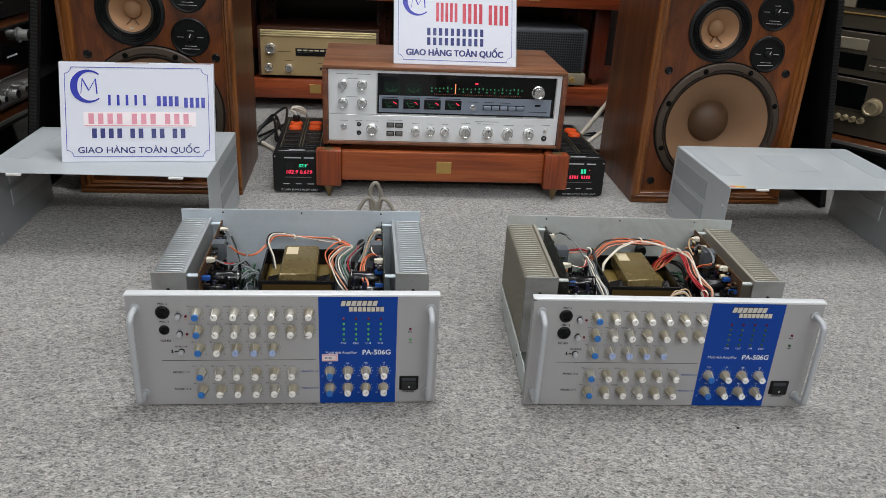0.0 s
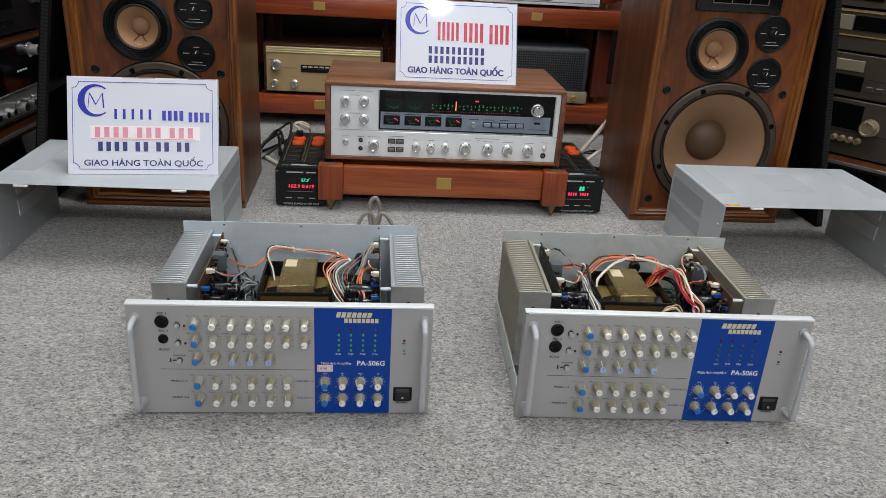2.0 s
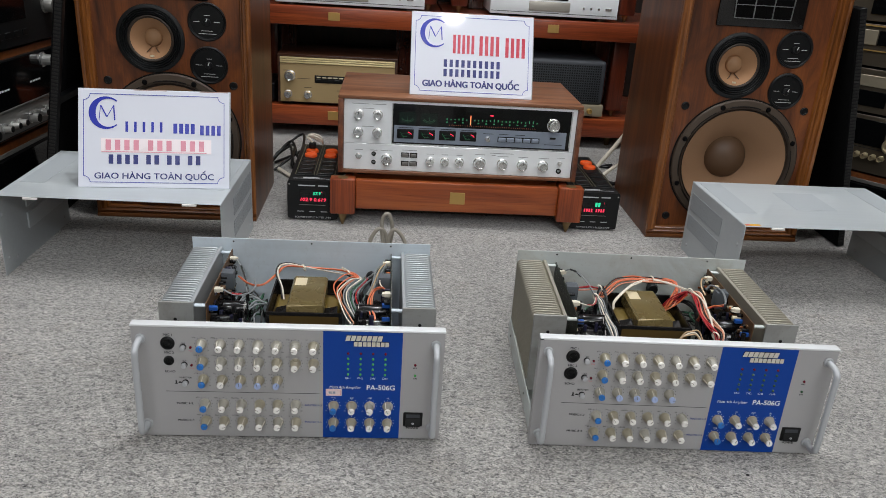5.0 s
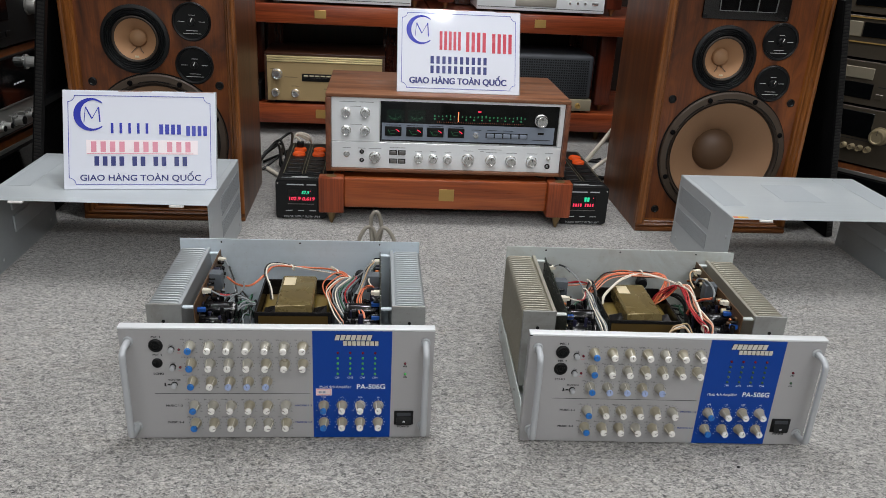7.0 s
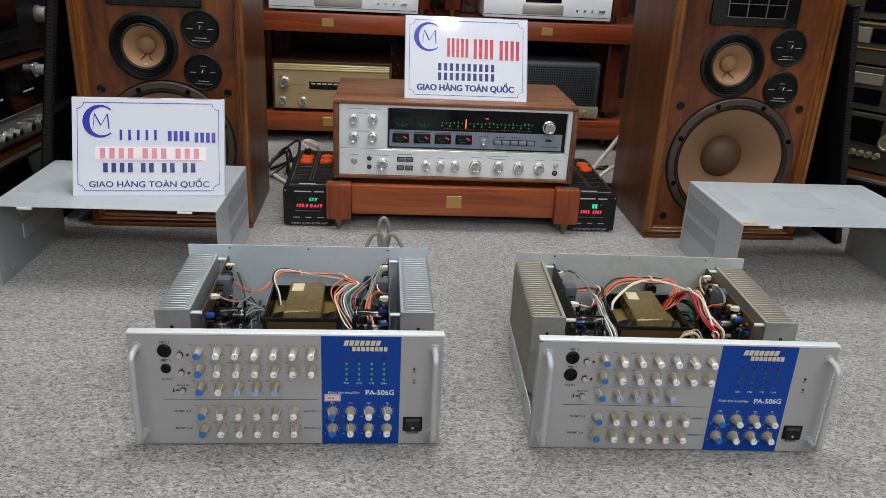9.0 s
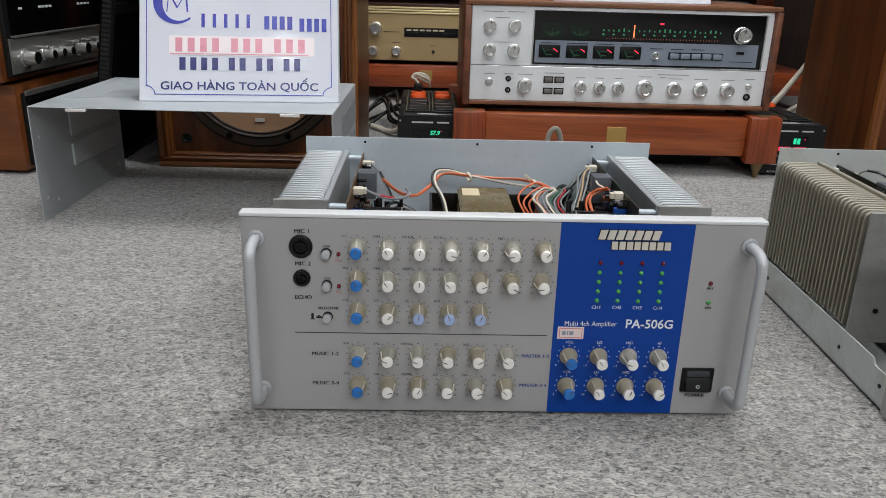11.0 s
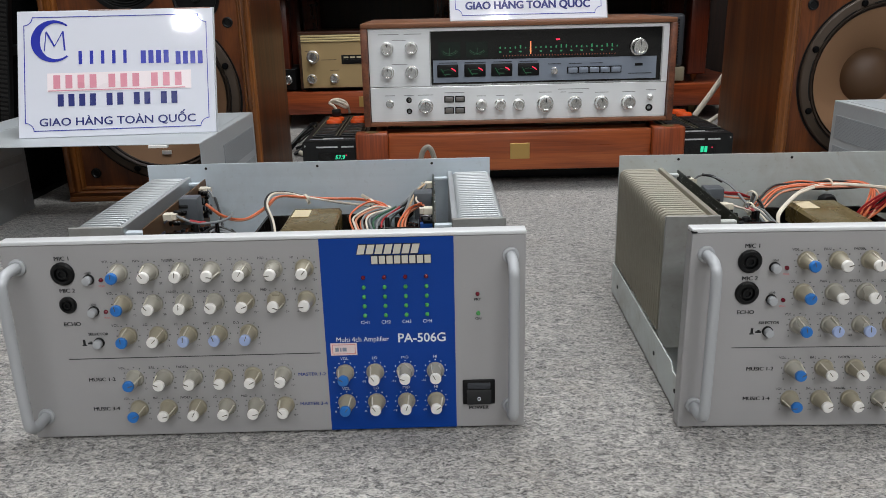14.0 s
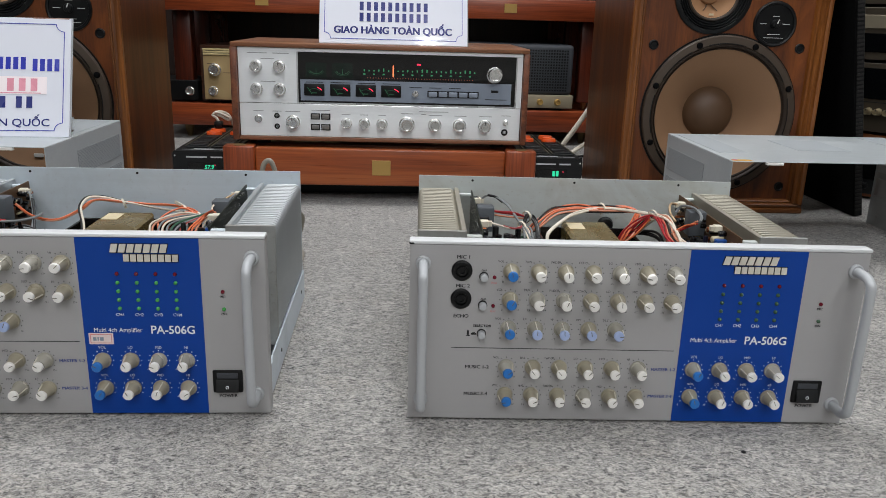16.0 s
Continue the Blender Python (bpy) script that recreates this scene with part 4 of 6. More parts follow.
run_wires(amp2, "wire", "tan", spread([(0.13, 0.3, 0.146), (0.117, 0.29, 0.15), (0.11, 0.27, 0.146), (0.112, 0.25, 0.138)], 1, rng, 0.001), 0.0015)
run_wires(amp2, "wire", "grey", spread([(0.112, 0.25, 0.15), (0.118, 0.248, 0.158), (0.126, 0.225, 0.16), (0.124, 0.195, 0.158), (0.116, 0.175, 0.157)], 2, rng, 0.0012), 0.0014)
run_wires(amp2, "wire", "grey", spread([(-0.131, 0.3, 0.146), (-0.122, 0.296, 0.153), (-0.112, 0.285, 0.156), (-0.098, 0.262, 0.154), (-0.086, 0.246, 0.142), knot], 2, rng, 0.001), 0.0011)
run_wires(amp2, "wire", "black", spread([(-0.121, 0.294, 0.155), (-0.112, 0.285, 0.1565), (-0.105, 0.273, 0.155)], 1, rng, 0.0005), 0.0017)
run_wires(amp2, "wire", "red", spread([(-0.117, 0.232, 0.15), (-0.105, 0.243, 0.149), (-0.09, 0.256, 0.149), (-0.075, 0.263, 0.144)], 2, rng, 0.002))
run_wires(amp2, "wire", "salmon", spread([(-0.117, 0.232, 0.146), (-0.105, 0.243, 0.146), (-0.09, 0.256, 0.146), (-0.075, 0.263, 0.142)], 1, rng, 0.002))
run_wires(amp2, "wire", "red", spread([(-0.112, 0.172, 0.148), (-0.1, 0.185, 0.146), (-0.088, 0.215, 0.142), knot], 1, rng, 0.001))
run_wires(amp2, "wire", "white", spread([(-0.13, 0.17, 0.151), (-0.118, 0.17, 0.149), (-0.105, 0.18, 0.146), (-0.092, 0.21, 0.142), knot], 1, rng, 0.001), 0.0011)
lay_fan(amp2, [knot, (-0.083, 0.22, 0.137), (-0.084, 0.19, 0.135), (-0.083, 0.16, 0.133), (-0.08, 0.125, 0.13), (-0.076, 0.1, 0.11)], (0.0024, 0.0008, 0.0004), ["grey", "white", "grey", "white", "grey"], rng)
lay_fan(amp2, [knot, (-0.075, 0.25, 0.148), (-0.07, 0.262, 0.148), (-0.062, 0.25, 0.135), (-0.064, 0.225, 0.115)], (0.002, 0.004, -0.002), ["black", "black", "grey", "black", "black"], rng, r=0.0014)
run_wires(amp2, "wire", "black", spread([(0.07, 0.27, 0.125), (0.085, 0.25, 0.128), (0.088, 0.22, 0.125), (0.082, 0.18, 0.11), (0.078, 0.15, 0.09)], 4, rng, 0.005), 0.0016)
lay_fan(amp2, [(0.015, 0.115, 0.1), (0.03, 0.12, 0.127), (0.045, 0.126, 0.132), (0.06, 0.128, 0.129), (0.075, 0.115, 0.105)], (0.003, 0.002, 0.002), ["tan", "white", "tan"], rng)
tangle(amp2, rng, -0.11, -0.066, 0.112, 0.26, 0.085, 0.124, ["black", "black", "green", "black", "black", "grey", "black"])
tangle(amp2, rng, 0.074, 0.112, 0.112, 0.28, 0.085, 0.122, ["black", "green", "black", "black", "black", "black"])
for p in ((0.029, 0.3, 0.149), (0.079, 0.238, 0.156), (0.084, 0.115, 0.138), knot, (-0.074, 0.258, 0.146)):
    part("cable_tie", TIE, None, amp2, m=pose(*p, 0, 80, 40) @ Matrix.Scale(0.7, 4))
part("fuse_holder", B().lathe((0.041, 0.3335, 0.121), [(0.006, 0), (0.006, 0.006), (0.0095, 0.008), (0.011, 0.014), (0.009, 0.02), (0, 0.022)], 20), BLACK, amp2, "black fuse holder")


# ---- the amplifiers' lids ----
def lid(m, w, d, h, label, yellow):
    ob = thing("metal_cover", label, "metal cover", m, "amplifier covers")
    top = part("top_sheet", B().box(0, w, 0, d, h - 0.0014, h, 0.0006, 1), COVER, ob, "pale grey enamelled top sheet")
    for i, (x0, x1) in enumerate(((0.0, 0.0014), (w - 0.0014, w))):
        side = part("side_sheet", B().box(x0, x1, 0.0, d, 0.0, h - 0.0016, 0.0005, 1), COVER, ob, "pale grey enamelled side sheet")
        for z0, z1 in ((h * 0.34, h * 0.55), (h * 0.62, h * 0.86)):
            s = -1 if i == 0 else 1
            xa = x0 if i == 0 else x1
            part("vent_field", B().box(min(xa, xa + s * 0.0007), max(xa, xa + s * 0.0007), d * 0.36, d * 0.96, z0, z1, 0.0003, 1), COVER_VENT, side)
            xb = x1 if i == 0 else x0
            part("vent_field", B().box(min(xb, xb - s * 0.0034), max(xb, xb - s * 0.0034), d * 0.36, d * 0.96, z0, z1, 0.0014, 1), COVER_PALE, side)
        for y, z in ((0.02, h * 0.72), (0.022, h * 0.18), (0.055, h * 0.12), (d - 0.03, h * 0.12)):
            s = -1 if i == 0 else 1
            for xa, ax in ((x0 if i == 0 else x1, "-x" if i == 0 else "x"), (x1 if i == 0 else x0, "x" if i == 0 else "-x")):
                part("rivet", B().cyl((xa, y, z), ax, 0.0046, 0.0018, 14, 0.0026), HANDLE, side)
    for x0, x1, y0, y1 in ((0.012, 0.062, d * 0.27, d * 0.95), (w * 0.385, w * 0.605, d * 0.39, d * 0.78), (w - 0.062, w - 0.012, d * 0.27, d * 0.95)):
        part("vent_field", B().box(x0, x1, y0, y1, h, h + 0.0005), COVER_IN, top)
    for x in (w * 0.16, w * 0.86):
        part("front_tab", B().box(x - 0.014, x + 0.014, -0.003, 0.004, h - 0.0055, h - 0.0016, 0.0004, 1), CAP_WHITE, top)
    if yellow:
        st = part("warning_sticker", B().box(0.003, 0.035, 0.004, 0.014, h + 0.0001, h + 0.0006), YELLOW, top)
        part("sticker_mark", B().box(0.004, 0.012, 0.005, 0.013, h + 0.0006, h + 0.0009), STICKER_RED, top)
    return ob


lid(pose(-0.637, 0.529, 0, 0, 0, -1.1), 0.438, 0.324, 0.1742, "pale grey enamelled metal cover standing on its legs, sign on it", False)
lid(pose(0.8738, 0.505, 0, 0, 0, 0.3), 0.439, 0.305, 0.1755, "pale grey enamelled metal cover standing on its legs, yellow sticker", True)


# ---- signs ----
def arc_band(b, cx, cz, r0, r1, a0, a1, y, n=28, dy=-0.0003, taper=None):
    for i in range(n):
        p, q = radians(a0 + (a1 - a0) * i / n), radians(a0 + (a1 - a0) * (i + 1) / n)
        ra, rb = (r0, r0) if taper is None else (r0 + taper * (0.5 - 0.5 * math.cos(p)) ** 2, r0 + taper * (0.5 - 0.5 * math.cos(q)) ** 2)
        b.plate([(cx + ra * math.cos(p), y, cz + ra * math.sin(p)), (cx + r1 * math.cos(p), y, cz + r1 * math.sin(p)),
                 (cx + r1 * math.cos(q), y, cz + r1 * math.sin(q)), (cx + rb * math.cos(q), y, cz + rb * math.sin(q))], (0, dy, 0))


def stroke(b, x0, z0, x1, z1, w, y, dy=-0.0003):
    d = Vector((x1 - x0, z1 - z0)).normalized() * w / 2
    b.plate([(x0 - d.y, y, z0 + d.x), (x0 + d.y, y, z0 - d.x), (x1 + d.y, y, z1 - d.x), (x1 - d.y, y, z1 + d.x)], (0, dy, 0))


SLEEVE = plain("cloudy_plastic_sleeve", rgb("c3c8cc"), 0.2, 0.0, 0.06, 20, 0.0, Transmission_Weight=0.35)


def sign(m, w, h, label, layout):
    ob = thing("shop_sign", label, "sign", m, "shop signs")
    board = part("board", B().box(0, w, 0, 0.003, 0, h, 0.0008, 1), SIGN, ob, "glossy white board")
    part("sleeve", B().box(-0.0008, w + 0.0022, 0.0032, 0.0044, 0.0, h + 0.0012, 0.0004, 1), SLEEVE, ob, "cloudy clear plastic sleeve")
    y = -0.0004
    i, k, t = 0.010, 0.014, 0.0011
    b = B()
    for x0, x1, z0, z1 in ((i + k, w - i - k, i, i + t), (i + k, w - i - k, h - i - t, h - i), (i, i + t, i + k, h - i - k), (w - i - t, w - i, i + k, h - i - k)):
        b.box(x0, x1, y - 0.0002, y + 0.0003, z0, z1)
    for cx, cz, a in ((i, i, 0), (w - i, i, 90), (w - i, h - i, 180), (i, h - i, 270)):
        arc_band(b, cx, cz, k - t, k, a, a + 90, y, 8)
    part("border_line", b, SIGN_INK, board)
    for x0, x1 in ((0.36, 0.58), (0.8, 0.99)):
        part("worn_edge", B().box(w * x0, w * x1, -0.0003, 0.0028, h - 0.0016, h + 0.0004, 0.0004, 1), SIGN_WORN, board, "brown worn edge of the board")
    layout(ob, board, w, h, y)
    prop = part("rest", B().plate([(0.02, 0.0046, 0.0022), (0.02, 0.060, 0.0275), (0.02, 0.061, 0.030), (0.02, 0.008, h * 0.8), (0.02, 0.0046, h * 0.8)], (w - 0.03, 0, 0)), ACRYLIC, ob, "clear acrylic rest behind the board")
    return ob


def bars(parent, mat, x0, x1, z0, z1, groups, y, gap=0.35):
    """Plain bars in groups, for writing that is not lettered."""
    total = sum(groups) + gap * 1.6 * (len(groups) - 1)
    unit, x = (x1 - x0) / total, x0
    for n in groups:
        for i in range(n):
            part("number_bar", B().box(x + (i + 0.14) * unit, x + (i + 0.7) * unit, y - 0.0003, y + 0.0002, z0, z1), mat, parent)
        x += (n + gap * 1.6) * unit


def block_word(parent, mat, x0, x1, z0, z1, n, y, fill=0.72, name="name_block"):
    step = (x1 - x0) / n
    for i in range(n):
        part(name, B().box(x0 + i * step, x0 + (i + fill) * step, y - 0.0003, y + 0.0002, z0, z1), mat, parent)


def round_mark(board, cx, cz, r, y, bold):
    b = B()
    arc_band(b, cx, cz, r * 0.93, r, 48, 312, y, 40, taper=-bold * r)
    part("round_mark", b, SIGN_INK, board)
    b = B()
    a = r * 0.46
    for x0, z0, x1, z1, w in ((-a, -a, -a * 0.8, a, 0.0013), (-a * 0.8, a, 0, -a * 0.55, 0.0026), (0, -a * 0.55, a * 0.85, a, 0.0013), (a * 0.85, a, a, -a, 0.0026)):
        stroke(b, cx + 0.002 + x0, cz + z0, cx + 0.002 + x1, cz + z1, w, y)
    part("zigzag_mark", b, SIGN_INK, board)


def layout_small(ob, board, w, h, y):
    f = w / 487.0
    X = lambda px: (px - 232) * f
    Z = lambda py: h - (py - 276) * h / 313.0
    round_mark(board, X(320), Z(352), 0.0335, y, 0.34)
    block_word(board, SIGN_INK, X(382), X(520), Z(411), Z(378), 5, y, 0.3)
    block_word(board, SIGN_INK, X(536), X(612), Z(413), Z(381), 4, y, 0.66)
    block_word(board, SIGN_INK, X(623), X(697), Z(417), Z(385), 4, y, 0.66)
    part("paper_patch", B().box(X(304), X(660), y - 0.0001, y + 0.0003, Z(478), Z(432)), SIGN_PATCH, board)
    bars(board, SIGN_PINK, X(315), X(645), Z(470), Z(437), (4, 3, 3), y - 0.0003)
    part("thin_rule", B().box(X(306), X(645), y - 0.0004, y, Z(476), Z(474)), SIGN_PINK, board)
    bars(board, SIGN_DEEP, X(325), X(632), Z(514), Z(484), (4, 2, 2, 2), y)
    letter("GIAO HÀNG TOÀN QUỐC", 0.0176, SIGN_DEEP, board, X(476), y - 0.0002, Z(553), bold=0.0002, squeeze=1.12, fat=0.0001)


def layout_tall(ob, board, w, h, y):
    f = w / 355.0
    X = lambda px: (px - 424) * f
    Z = lambda py: h - (py - 36) * h / 245.0
    round_mark(board, X(491), Z(100) + 0.002, 0.036, y, 0.26)
    block_word(board, SIGN_RED, X(545), X(612), Z(155), Z(100), 5, y, 0.6)
    block_word(board, SIGN_RED, X(622), X(686), Z(158), Z(100), 4, y, 0.6)
    block_word(board, SIGN_RED, X(698), X(762), Z(160), Z(102), 4, y, 0.6)
    bars(board, SIGN_DEEP, X(517), X(688), Z(196), Z(174), (10,), y)
    bars(board, SIGN_DEEP, X(517), X(688), Z(224), Z(202), (10,), y)
    letter("GIAO HÀNG TOÀN QUỐC", 0.0215, SIGN_DEEP, board, X(600), y - 0.0002, Z(247), bold=0.0004, squeeze=0.93, fat=0.0006)


sign(pose(-0.4997, 0.5956, 0.1750, -22, 0, 4.5), 0.3, 0.2017, "white shop sign with blue border propped on the grey lid", layout_small)
sign(pose(0.1788, 0.956, 0.3249, -24, 0, 0.2), 0.3037, 0.207, "white shop sign with red and blue print on the receiver", layout_tall)


# ---- receiver on its stand ----
def turned_knob(parent, x, y, z, r, h, mat=CHROME, name="knob"):
    k = part(name, B().lathe((x, y, z), [(r * 1.12, 0), (r * 1.12, h * 0.12), (r * 0.98, h * 0.16), (r * 0.95, h * 0.9), (r * 0.86, h), (r * 0.7, h), (r * 0.62, h * 0.94), (0, h * 0.94)], 28), mat, parent)
    part("pointer_line", B().box(x - 0.0005, x + 0.0005, y - h - 0.0003, y - h * 0.9, z + r * 0.3, z + r * 0.9), INK, k)
    return k


def receiver():
    ob = thing("stereo_receiver", "walnut-cased silver receiver with a lit dial, on a stand", "receiver", pose(-0.002, 0.003, 0.0192, 0, 0, -0.4))
    c = part("case", B().box(0.003, 0.602, 0.912, 1.218, 0.296, 0.305, 0.0015), CASE_WOOD, ob, "walnut veneered case")
    for x0, x1 in ((0.003, 0.0155), (0.5905, 0.602)):
        part("side_panel", B().box(x0, x1, 0.906, 1.218, 0.112, 0.2955, 0.0015), CASE_WOOD_Y, c)
    part("base_rail", B().box(0.0155, 0.5905, 0.909, 1.215, 0.112, 0.1192, 0.001), CASE_WOOD, c)
    part("back_panel", B().box(0.016, 0.590, 1.205, 1.212, 0.12, 0.2955), BLACK_SHEET, c)
    for x in (0.06, 0.545):
        for y in (0.94, 1.17):
            part("foot", B().cyl((x, y, 0.1035), "z", 0.014, 0.0085, 18, 0.015), RUBBER, ob)
    f = part("face", B().box(0.0165, 0.5895, 0.917, 0.925, 0.1195, 0.1855, 0.0008, 1).box(0.0165, 0.1325, 0.917, 0.925, 0.1865, 0.2955, 0.0008, 1)
             .box(0.1325, 0.5895, 0.917, 0.925, 0.2885, 0.2955, 0.0008, 1).box(0.579, 0.5895, 0.917, 0.925, 0.1865, 0.2885), FACE, ob, "brushed silver face plate")
    part("dial_bezel", B().box(0.1325, 0.579, 0.918, 0.926, 0.1865, 0.189).box(0.1325, 0.1352, 0.918, 0.926, 0.189, 0.2885).box(0.5765, 0.579, 0.918, 0.926, 0.189, 0.2885), plain("silver_rim", rgb("c4c7c9"), 0.28, 0.5), f)
    part("dial_glass", B().box(0.1352, 0.5765, 0.9215, 0.925, 0.2345, 0.2885), GLASS_BLACK, f, "black glass tuning dial")
    part("dial_border", B().box(0.1352, 0.1392, 0.9206, 0.925, 0.189, 0.2343).box(0.5685, 0.5765, 0.9206, 0.925, 0.189, 0.2343).box(0.1392, 0.5685, 0.9206, 0.925, 0.189, 0.1925), BLACK_GLOSS, f, "black border of the dial")
    part("dial_strip", B().box(0.1392, 0.5685, 0.9205, 0.925, 0.1925, 0.2343), FACE_BLUE, f, "blue-grey strip below the dial")
    rn = random.Random(3)
    marks = B()
    for i in range(24):
        x = 0.268 + 0.224 * i / 23
        marks.box(x - 0.0012, x + 0.0012, 0.9208, 0.9216, 0.2535, 0.2535 + rn.choice((0.004, 0.006, 0.0028)))
        if i % 2 == 0:
            marks.box(x - 0.002, x + 0.002, 0.9208, 0.9216, 0.2465, 0.2492)
    part("dial_numbers", marks, GLOW_DIAL, f, "green lit dial numbers")
    low = B()
    for i in range(40):
        x = 0.275 + 0.213 * i / 39
        low.box(x - 0.0007, x + 0.0007, 0.9208, 0.9216, 0.2395, 0.2415)
    part("dial_dots", low, plain("dial_amber_ink", rgb("a0553c"), 0.4), f)
    part("dial_pointer", B().box(0.3252, 0.3272, 0.9196, 0.9216, 0.243, 0.266), GLOW_AMBER, f, "amber lit dial pointer")
    part("stereo_lamp", B().box(0.374, 0.382, 0.9202, 0.9216, 0.2675, 0.2705), GLOW_RED, f)
    for x in (0.171, 0.224):
        mt = part("tuning_meter", B().box(x - 0.021, x + 0.021, 0.9208, 0.9216, 0.239, 0.268), plain("meter_dark_green", rgb("10201a"), 0.15), f)
        b = B()
        arc_band(b, x, 0.262, 0.0155, 0.0163, 215, 325, 0.9207, 10)
        arc_band(b, x, 0.262, 0.0185, 0.0190, 215, 325, 0.9207, 10)
        stroke(b, x, 0.2445, x, 0.257, 0.0007, 0.9207)
        part("meter_scale", b, GLOW_METER, mt)
    for x in (0.167, 0.2195, 0.271, 0.3225):
        mt = part("level_meter", B().box(x - 0.0205, x + 0.0205, 0.9175, 0.9206, 0.2025, 0.2265, 0.0015), BLACK, f)
        b = B()
        arc_band(b, x, 0.2, 0.0165, 0.0172, 45, 130, 0.9173, 10)
        b.box(x - 0.005, x + 0.005, 0.917, 0.9174, 0.2075, 0.2092)
        part("meter_scale", b, GLOW_METER, mt)
        b = B()
        arc_band(b, x, 0.2, 0.0195, 0.0215, 42, 72, 0.9173, 8)
        part("meter_red", b, GLOW_RED, mt)
        b = B()
        stroke(b, x - 0.004, 0.205, x - 0.013, 0.219, 0.0006, 0.9172)
        part("needle", b, GLOW_DIAL, mt)
    turned_knob(ob, 0.372, 0.9205, 0.2105, 0.006, 0.012, name="small_knob")
    for i in range(5):
        x = 0.4075 + 0.0207 * i
        part("push_key", B().box(x - 0.0088, x + 0.0088, 0.914, 0.9202, 0.2062, 0.2158, 0.0012), FACE_BLUE, ob)
    part("key_recess", B().box(0.3965, 0.5015, 0.9198, 0.9206, 0.2045, 0.2175), BLACK, f)
    turned_knob(ob, 0.533, 0.9215, 0.252, 0.0145, 0.02, name="tuning_knob")
    for x in (0.052, 0.098):
        for z in (0.2585, 0.2138):
            turned_knob(ob, x, 0.917, z, 0.011, 0.017)
    part("power_button", B().lathe((0.0535, 0.917, 0.154), [(0.0078, 0), (0.0078, 0.002), (0.0065, 0.0025), (0.0065, 0.001), (0.0052, 0.001), (0.0052, 0.006), (0, 0.0065)], 22), CHROME, ob)
    for z in (0.161, 0.1395):
        part("jack_socket", B().lathe((0.0908, 0.917, z), [(0.0055, 0), (0.0055, 0.001), (0.0035, 0.0015), (0.003, 0), (0, 0)], 18), BLACK, ob)
    for x in (0.1685, 0.1895):
        for z in (0.161, 0.1393):
            part("push_key", B().box(x - 0.0072, x + 0.0072, 0.9125, 0.9175, z - 0.0042, z + 0.0042, 0.001), GREY_FACE, ob)
            part("key_frame", B().box(x - 0.0095, x + 0.0095, 0.9163, 0.9175, z - 0.0062, z + 0.0062), BLACK, f)
    for x, r in ((0.123, 0.0128), (0.2315, 0.0102), (0.268, 0.0102), (0.3045, 0.0102), (0.3555, 0.0142), (0.413, 0.0122), (0.464, 0.0122), (0.5165, 0.0122)):
        turned_knob(ob, x, 0.917, 0.1483, r, 0.018)
    part("toggle", B().lathe((0.559, 0.917, 0.157), [(0.006, 0), (0.006, 0.002), (0.0028, 0.003), (0.0034, 0.012), (0, 0.013)], 16), CHROME, ob)
    part("jack_socket", B().lathe((0.558, 0.917, 0.1365), [(0.0068, 0), (0.0068, 0.0015), (0.0042, 0.002), (0.0036, 0), (0, 0)], 18), BLACK, ob)
    tiny = B()
    for x0, x1, z in ((0.036, 0.075, 0.2845), (0.085, 0.118, 0.2845), (0.062, 0.088, 0.2735), (0.06, 0.09, 0.229), (0.044, 0.064, 0.17), (0.082, 0.1, 0.17), (0.108, 0.138, 0.17), (0.16, 0.198, 0.1735),
                      (0.222, 0.24, 0.166), (0.26, 0.276, 0.166), (0.297, 0.312, 0.166), (0.343, 0.368, 0.1705), (0.385, 0.395, 0.17), (0.4, 0.428, 0.168), (0.452, 0.478, 0.168), (0.505, 0.53, 0.168), (0.55, 0.57, 0.1705), (0.38, 0.44, 0.1755)):
        tiny.box(x0, x1, 0.9166, 0.9172, z - 0.0005, z + 0.0006)
    tagged(part("fine_print", tiny, plain("pale_grey_ink", rgb("8d8f90"), 0.5), f), kind="stuff")
    strip = B()
    for x0, x1, z in ((0.15, 0.185, 0.2295), (0.2, 0.24, 0.2295), (0.255, 0.29, 0.2295), (0.305, 0.34, 0.2295), (0.36, 0.385, 0.2235), (0.4, 0.425, 0.2235), (0.44, 0.465, 0.2235), (0.515, 0.56, 0.2025)):
        strip.box(x0, x1, 0.9199, 0.9206, z - 0.0006, z + 0.0006)
    tagged(part("fine_print", strip, INK, f), kind="stuff")
    part("quad_plate", B().box(0.527, 0.542, 0.9195, 0.9206, 0.2165, 0.2215), BLACK, f)
    return ob


receiver()


STAND_RISE = 1.19


